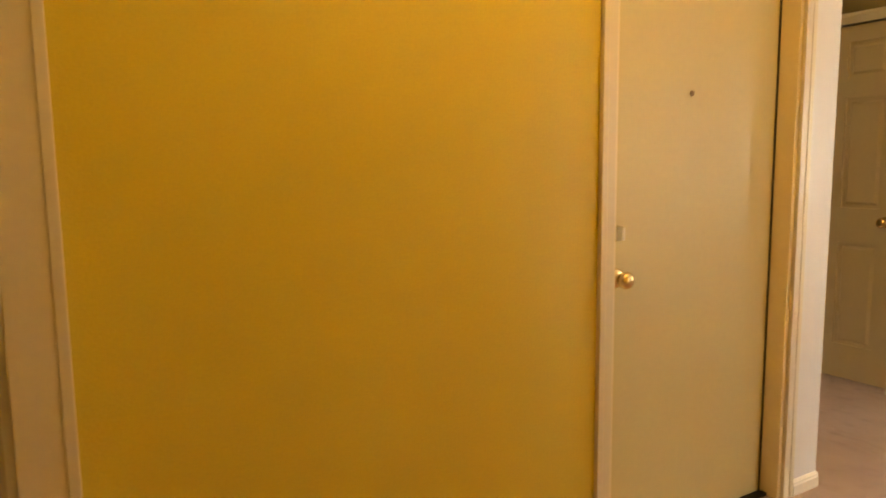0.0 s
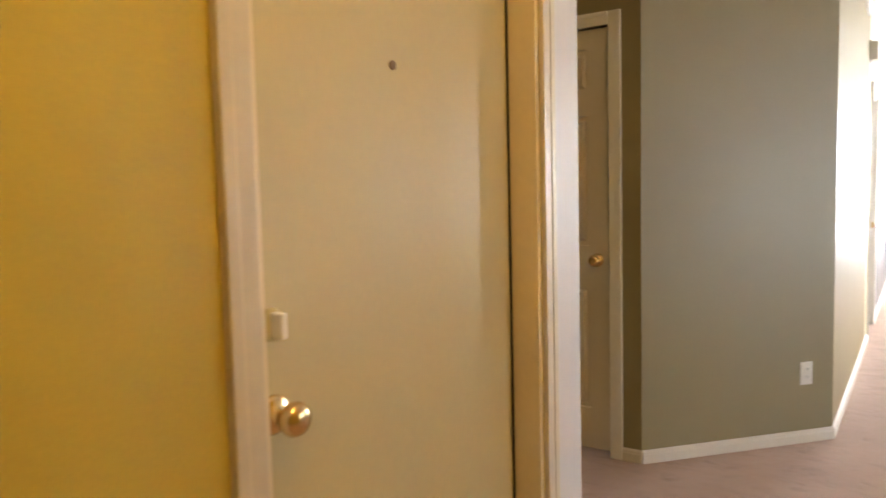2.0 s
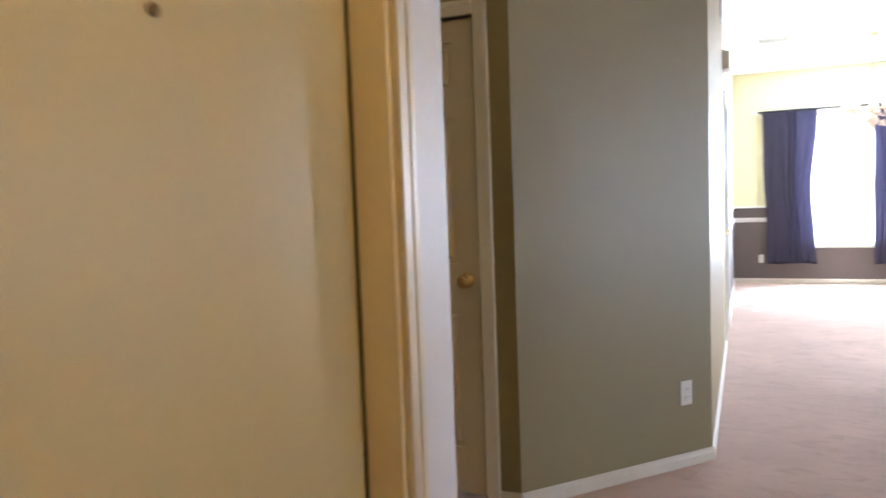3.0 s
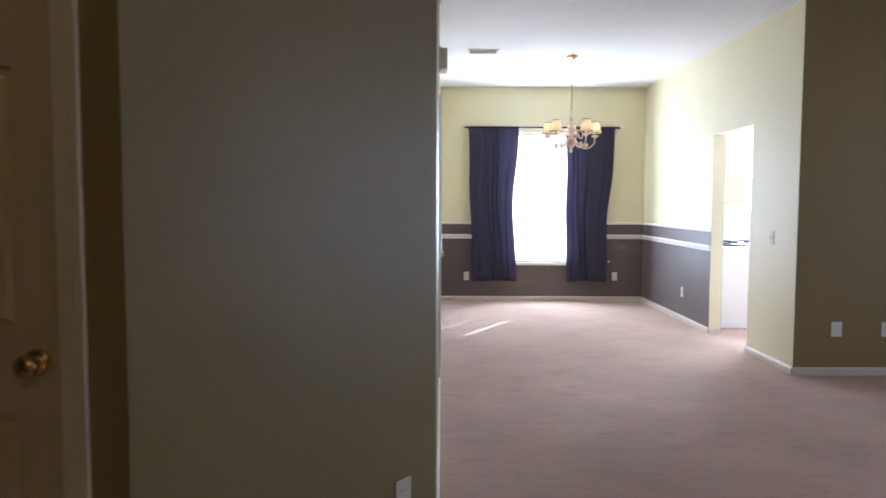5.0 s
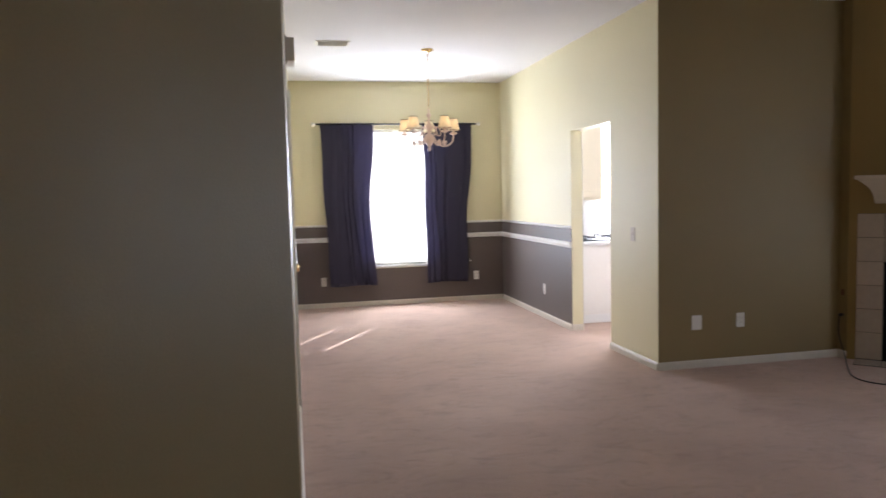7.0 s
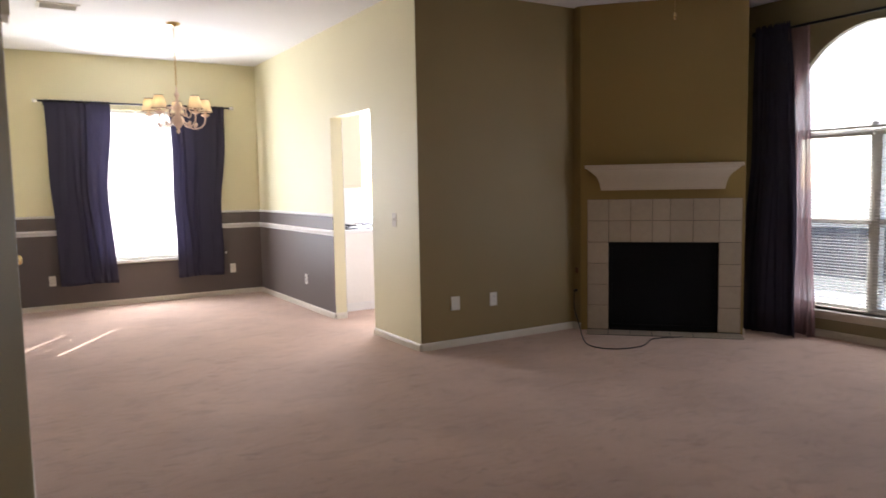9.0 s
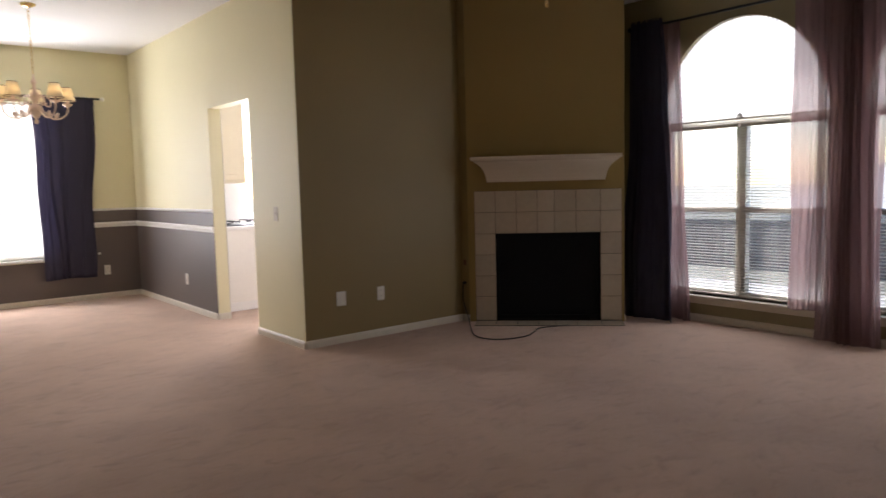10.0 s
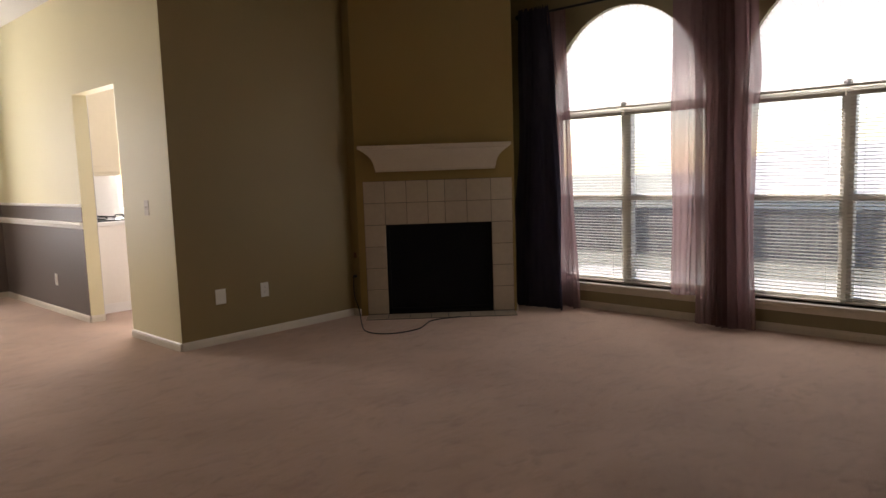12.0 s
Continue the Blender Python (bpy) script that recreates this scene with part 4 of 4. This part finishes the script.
# ---- ceiling fan, of which the pull chain hangs low ----
fan = empty("ceiling_fan", pose(3.1, 0.80, 0), "white ceiling fan with brass pull chain, at rest", "ceiling fan")
part("canopy", lathe([(0, CEIL - 0.06), (0.03, CEIL - 0.055), (0.065, CEIL - 0.02), (0.07, CEIL), (0, CEIL)], 24), plastic, fan, smooth=True)
part("motor", lathe([(0, 2.60), (0.06, 2.60), (0.10, 2.63), (0.13, 2.66), (0.13, 2.74), (0.09, 2.78), (0.02, 2.80), (0.015, 2.84), (0, 2.84)], 28), plastic, fan, smooth=True)
for k in range(5):
    bl = part("blade", boxed(0.2, -0.065, 2.655, 0.66, 0.065, 2.662, bevel=0.003), white, fan)
    bl.matrix_local = pose(0, 0, 0, 6, 0, 72 * k + 10)
    ir = part("blade_iron", boxed(0.10, -0.02, 2.66, 0.24, 0.02, 2.668, bevel=0.003), brass, fan)
    ir.matrix_local = pose(0, 0, 0, 0, 0, 72 * k + 10)
part("pull_chain", tube([(0.03, 0, 2.62), (0.03, 0, 2.24)], 0.0018, 6), brass, fan)
part("pull_knob", lathe([(0, 2.20), (0.007, 2.205), (0.009, 2.22), (0.006, 2.238), (0, 2.242)], 12), brass, fan).matrix_local = pose(0.03, 0, 0)

# ---- kitchen seen through the opening ----
KX0, KX1, KY1 = XR + 0.12, 5.7, 5.66
wall("wall_kitchen_window", (KX1, KY1), (KX0, KY1), offwhite, holes=[(KX1 - 4.9, KX1 - 3.44, 0.93, 2.3)], ext0=0.1)
wall("wall_kitchen_end", (KX1, YP + 0.14), (KX1, KY1), offwhite)
wall("wall_kitchen_partition", (KX0, YP + 0.15), (KX1, YP + 0.15), offwhite, thick=0.008)
wall("wall_kitchen_side", (KX0 + 0.006, KY1), (KX0 + 0.006, KL), offwhite, thick=0.004)


def cabinet(name, x0, y0, z0, x1, y1, z1, doors, label, toe=0.0, mat=cabinet_paint):
    c = empty(name, pose(x0, y0, z0), label, "cabinet", "kitchen cabinets")
    w, d, h = x1 - x0, y1 - y0, z1 - z0
    part("body", boxed(0, 0.0, toe, w, d, h, bevel=0.002), mat, c)
    if toe:
        part("plinth", boxed(0, -0.004, 0, w, d, toe, bevel=0.001), white, c)
    for k in range(doors):
        a, b = w * k / doors + 0.02, w * (k + 1) / doors - 0.02
        dr = part("door", boxed(a, -0.018, toe + 0.03, b, -0.001, h - 0.03, bevel=0.003), mat, c)
        part("panel", boxed(a + 0.06, -0.022, toe + 0.09, b - 0.06, -0.017, h - 0.09, bevel=0.002), mat, dr)
    return c


cabinet("base_cabinet", KX0 + 0.012, 5.04, 0.006, 3.48, KY1, 0.84, 0, "plain white base cabinet under the cooktop", 0.09)
cabinet("base_cabinet", 3.485, 5.04, 0.006, 4.6, KY1, 0.84, 2, "white base cabinet beneath the kitchen window", 0.09)
# front faces away from the window; that shade is put into its darker cream
cabinet("wall_cabinet", KX0 + 0.012, 5.33, 1.32, 3.36, KY1, 2.20, 1, "cream wall cabinet beside the kitchen window", mat=cupboard_paint)
worktop = finish(boxed(KX0 + 0.012, 5.015, 0.84, 4.62, KY1 - 0.001, 0.878, bevel=0.006), "worktop", counter_mat)
tagged(worktop, "pale laminate kitchen worktop", "worktop")
splash = finish(boxed(KX0 + 0.012, KY1 - 0.012, 0.878, 3.44, KY1 - 0.001, 1.32), "backsplash", white)
tagged(splash, "plain white kitchen backsplash", "backsplash")
hob = empty("cooktop", pose(3.27, 5.33, 0.879), "black gas cooktop with iron grates on the worktop", "cooktop")
part("tray", boxed(-0.37, -0.24, 0, 0.37, 0.24, 0.014, bevel=0.004), iron, hob)
for x in (-0.18, 0.18):
    for y in (-0.11, 0.11):
        bn = part("burner", lathe([(0, 0.014), (0.045, 0.014), (0.045, 0.024), (0.03, 0.03), (0, 0.031)], 16), iron, hob)
        bn.matrix_local = pose(x, y, 0)
        bm = bmesh.new()
        for k in range(4):
            g0 = len(bm.verts)
            box(bm, 0.015, -0.006, 0.036, 0.13, 0.006, 0.048)
            vs = list(bm.verts)[g0:]
            bmesh.ops.rotate(bm, cent=(0, 0, 0), matrix=Matrix.Rotation(radians(90 * k + 45), 3, "Z"), verts=vs)
        for k in range(4):
            box(bm, *((-0.1, -0.1), (0.092, -0.1), (-0.1, 0.092), (0.092, 0.092))[k], 0.014, *((-0.092, -0.092), (0.1, -0.092), (-0.092, 0.1), (0.1, 0.1))[k], 0.044)
        gr = part("grate", bm, iron, hob)
        gr.matrix_local = pose(x, y, 0)
kw = empty("window_4", pose(4.17, KY1, 0, 0, 0, 180), "white kitchen window above the worktop", "window")
tagged(kw, kind="structure")
bm = bmesh.new()
for a in ((-0.73, 0.93, -0.68, 2.3), (0.68, 0.93, 0.73, 2.3), (-0.73, 0.93, 0.73, 0.98), (-0.73, 2.25, 0.73, 2.3), (-0.025, 0.93, 0.025, 2.3), (-0.7, 1.58, 0.7, 1.62)):
    bar(bm, a[0], -0.10, a[1], a[2], -0.05, a[3])
part("window_frame", bm, vinyl, kw)
g = part("pane", boxed(-0.7, -0.08, 0.95, 0.7, -0.076, 2.28), glass, kw)
g.visible_shadow = False

# ---- hall ceiling lamp ----
lamp = empty("ceiling_lamp", pose(0.62, -3.60, CEIL), "small warm flush ceiling lamp in the hall", "ceiling lamp")
part("base", lathe([(0, -0.03), (0.13, -0.03), (0.14, -0.02), (0.14, 0), (0, 0)], 28), brass, lamp, smooth=True)
part("glass_dome", lathe([(0, -0.115), (0.05, -0.11), (0.09, -0.09), (0.115, -0.06), (0.12, -0.03), (0, -0.029)], 28), bulb_mat, lamp, "glowing frosted glass dome", smooth=True)
hl = new("hall_lamp_light", bpy.data.lights.new("hall_lamp_light", "POINT"))
hl.data.energy, hl.data.color, hl.data.shadow_soft_size = HALL_WATTS, (1.0, 0.60, 0.18), 0.12
hl.location = (0.62, -3.60, CEIL - 0.25)

# ---- outdoors ----
bm = bmesh.new()
gx = [-80, XS + 2.5, 9, 11, 13, 15, 17, 19, 21, 24, 33, 60, 400]
gz = [-0.35, -0.35, -0.45, -0.6, -0.8, -1.0, -1.2, -1.35, -1.45, -1.6, -3.1, -3.3, -4.0]
gy = [-300, -40, -12, -4, 4, 12, 40, 300]
gv = [[bm.verts.new((x, y, z)) for y in gy] for x, z in zip(gx, gz)]
for i in range(len(gx) - 1):
    for j in range(len(gy) - 1):
        bm.faces.new((gv[i][j], gv[i + 1][j], gv[i + 1][j + 1], gv[i][j + 1]))
ground = finish(bm, "ground", grass_mat)
tagged(ground, "dry lawn sloping away to the horizon", kind="structure")
patio = finish(boxed(XS + 0.16, -4.5, -0.30, XS + 3.2, 3.5, -0.12, bevel=0.01), "patio", concrete)
tagged(patio, "pale concrete patio slab", kind="structure")
# unseen slab; its overhang is added to keep direct sun off the arched windows
roof = finish(boxed(-3.6, -7.0, CEIL + 0.14, XS + 0.75, YB + 0.55, CEIL + 0.30), "roof", roof_mat)
tagged(roof, kind="structure")


def fence(p0, p1, label):
    m, length = along(p0, p1, -1.42)
    f = empty("fence", m, label, "fence")
    bm = bmesh.new()
    box(bm, -0.068, -0.009, 0.03, 0.068, 0.009, 1.42)
    vs = [v for v in bm.verts if v.co.z > 1.4 and abs(v.co.x) > 0.05]
    for v in vs:
        v.co.z -= 0.035
    me = bpy.data.meshes.new("picket")
    bm.to_mesh(me)
    bm.free()
    me.materials.append(fence_wood)
    n = int(length / 0.146)
    for k in range(n):
        p = new("picket", me)
        p.parent = f
        p.matrix_local = pose(0.07 + k * 0.146, 0.0, random.uniform(-0.02, 0.01), 0, random.uniform(-0.4, 0.4), 0)
    for z in (0.25, 0.75, 1.2):
        part("rail", boxed(0, -0.05, z, length, -0.011, z + 0.09), fence_wood, f)
    for k in range(int(length / 2.4) + 1):
        part("post", boxed(k * 2.4 - 0.045, -0.14, 0, k * 2.4 + 0.045, -0.051, 1.4), fence_wood, f)


fence((20.2, -7.0), (20.2, 15.0), "weathered brown cedar picket fence round the yard")
house = empty("house", pose(34, 8, -3.15), "neighbouring brick house with a grey shingle roof", "house")
part("wall", boxed(0, -6, 0, 9, 6, 2.9), brick_mat, house)
bm = bmesh.new()
v = [bm.verts.new(c) for c in ((-0.5, -6.5, 2.9), (9.5, -6.5, 2.9), (9.5, 6.5, 2.9), (-0.5, 6.5, 2.9), (4.5, -2.5, 5.2), (4.5, 2.5, 5.2))]
for f in ((0, 1, 4), (1, 2, 5, 4), (2, 3, 5), (3, 0, 4, 5), (3, 2, 1, 0)):
    bm.faces.new([v[i] for i in f])
part("roof", bm, roof_mat, house)
for y in (-3.2, 2.4):
    wn_ = part("window", boxed(-0.06, y - 0.6, 1.0, 0.02, y + 0.6, 2.3, bevel=0.01), vinyl, house)
    part("pane", boxed(-0.065, y - 0.52, 1.08, -0.055, y + 0.52, 2.22), vinyl, wn_)
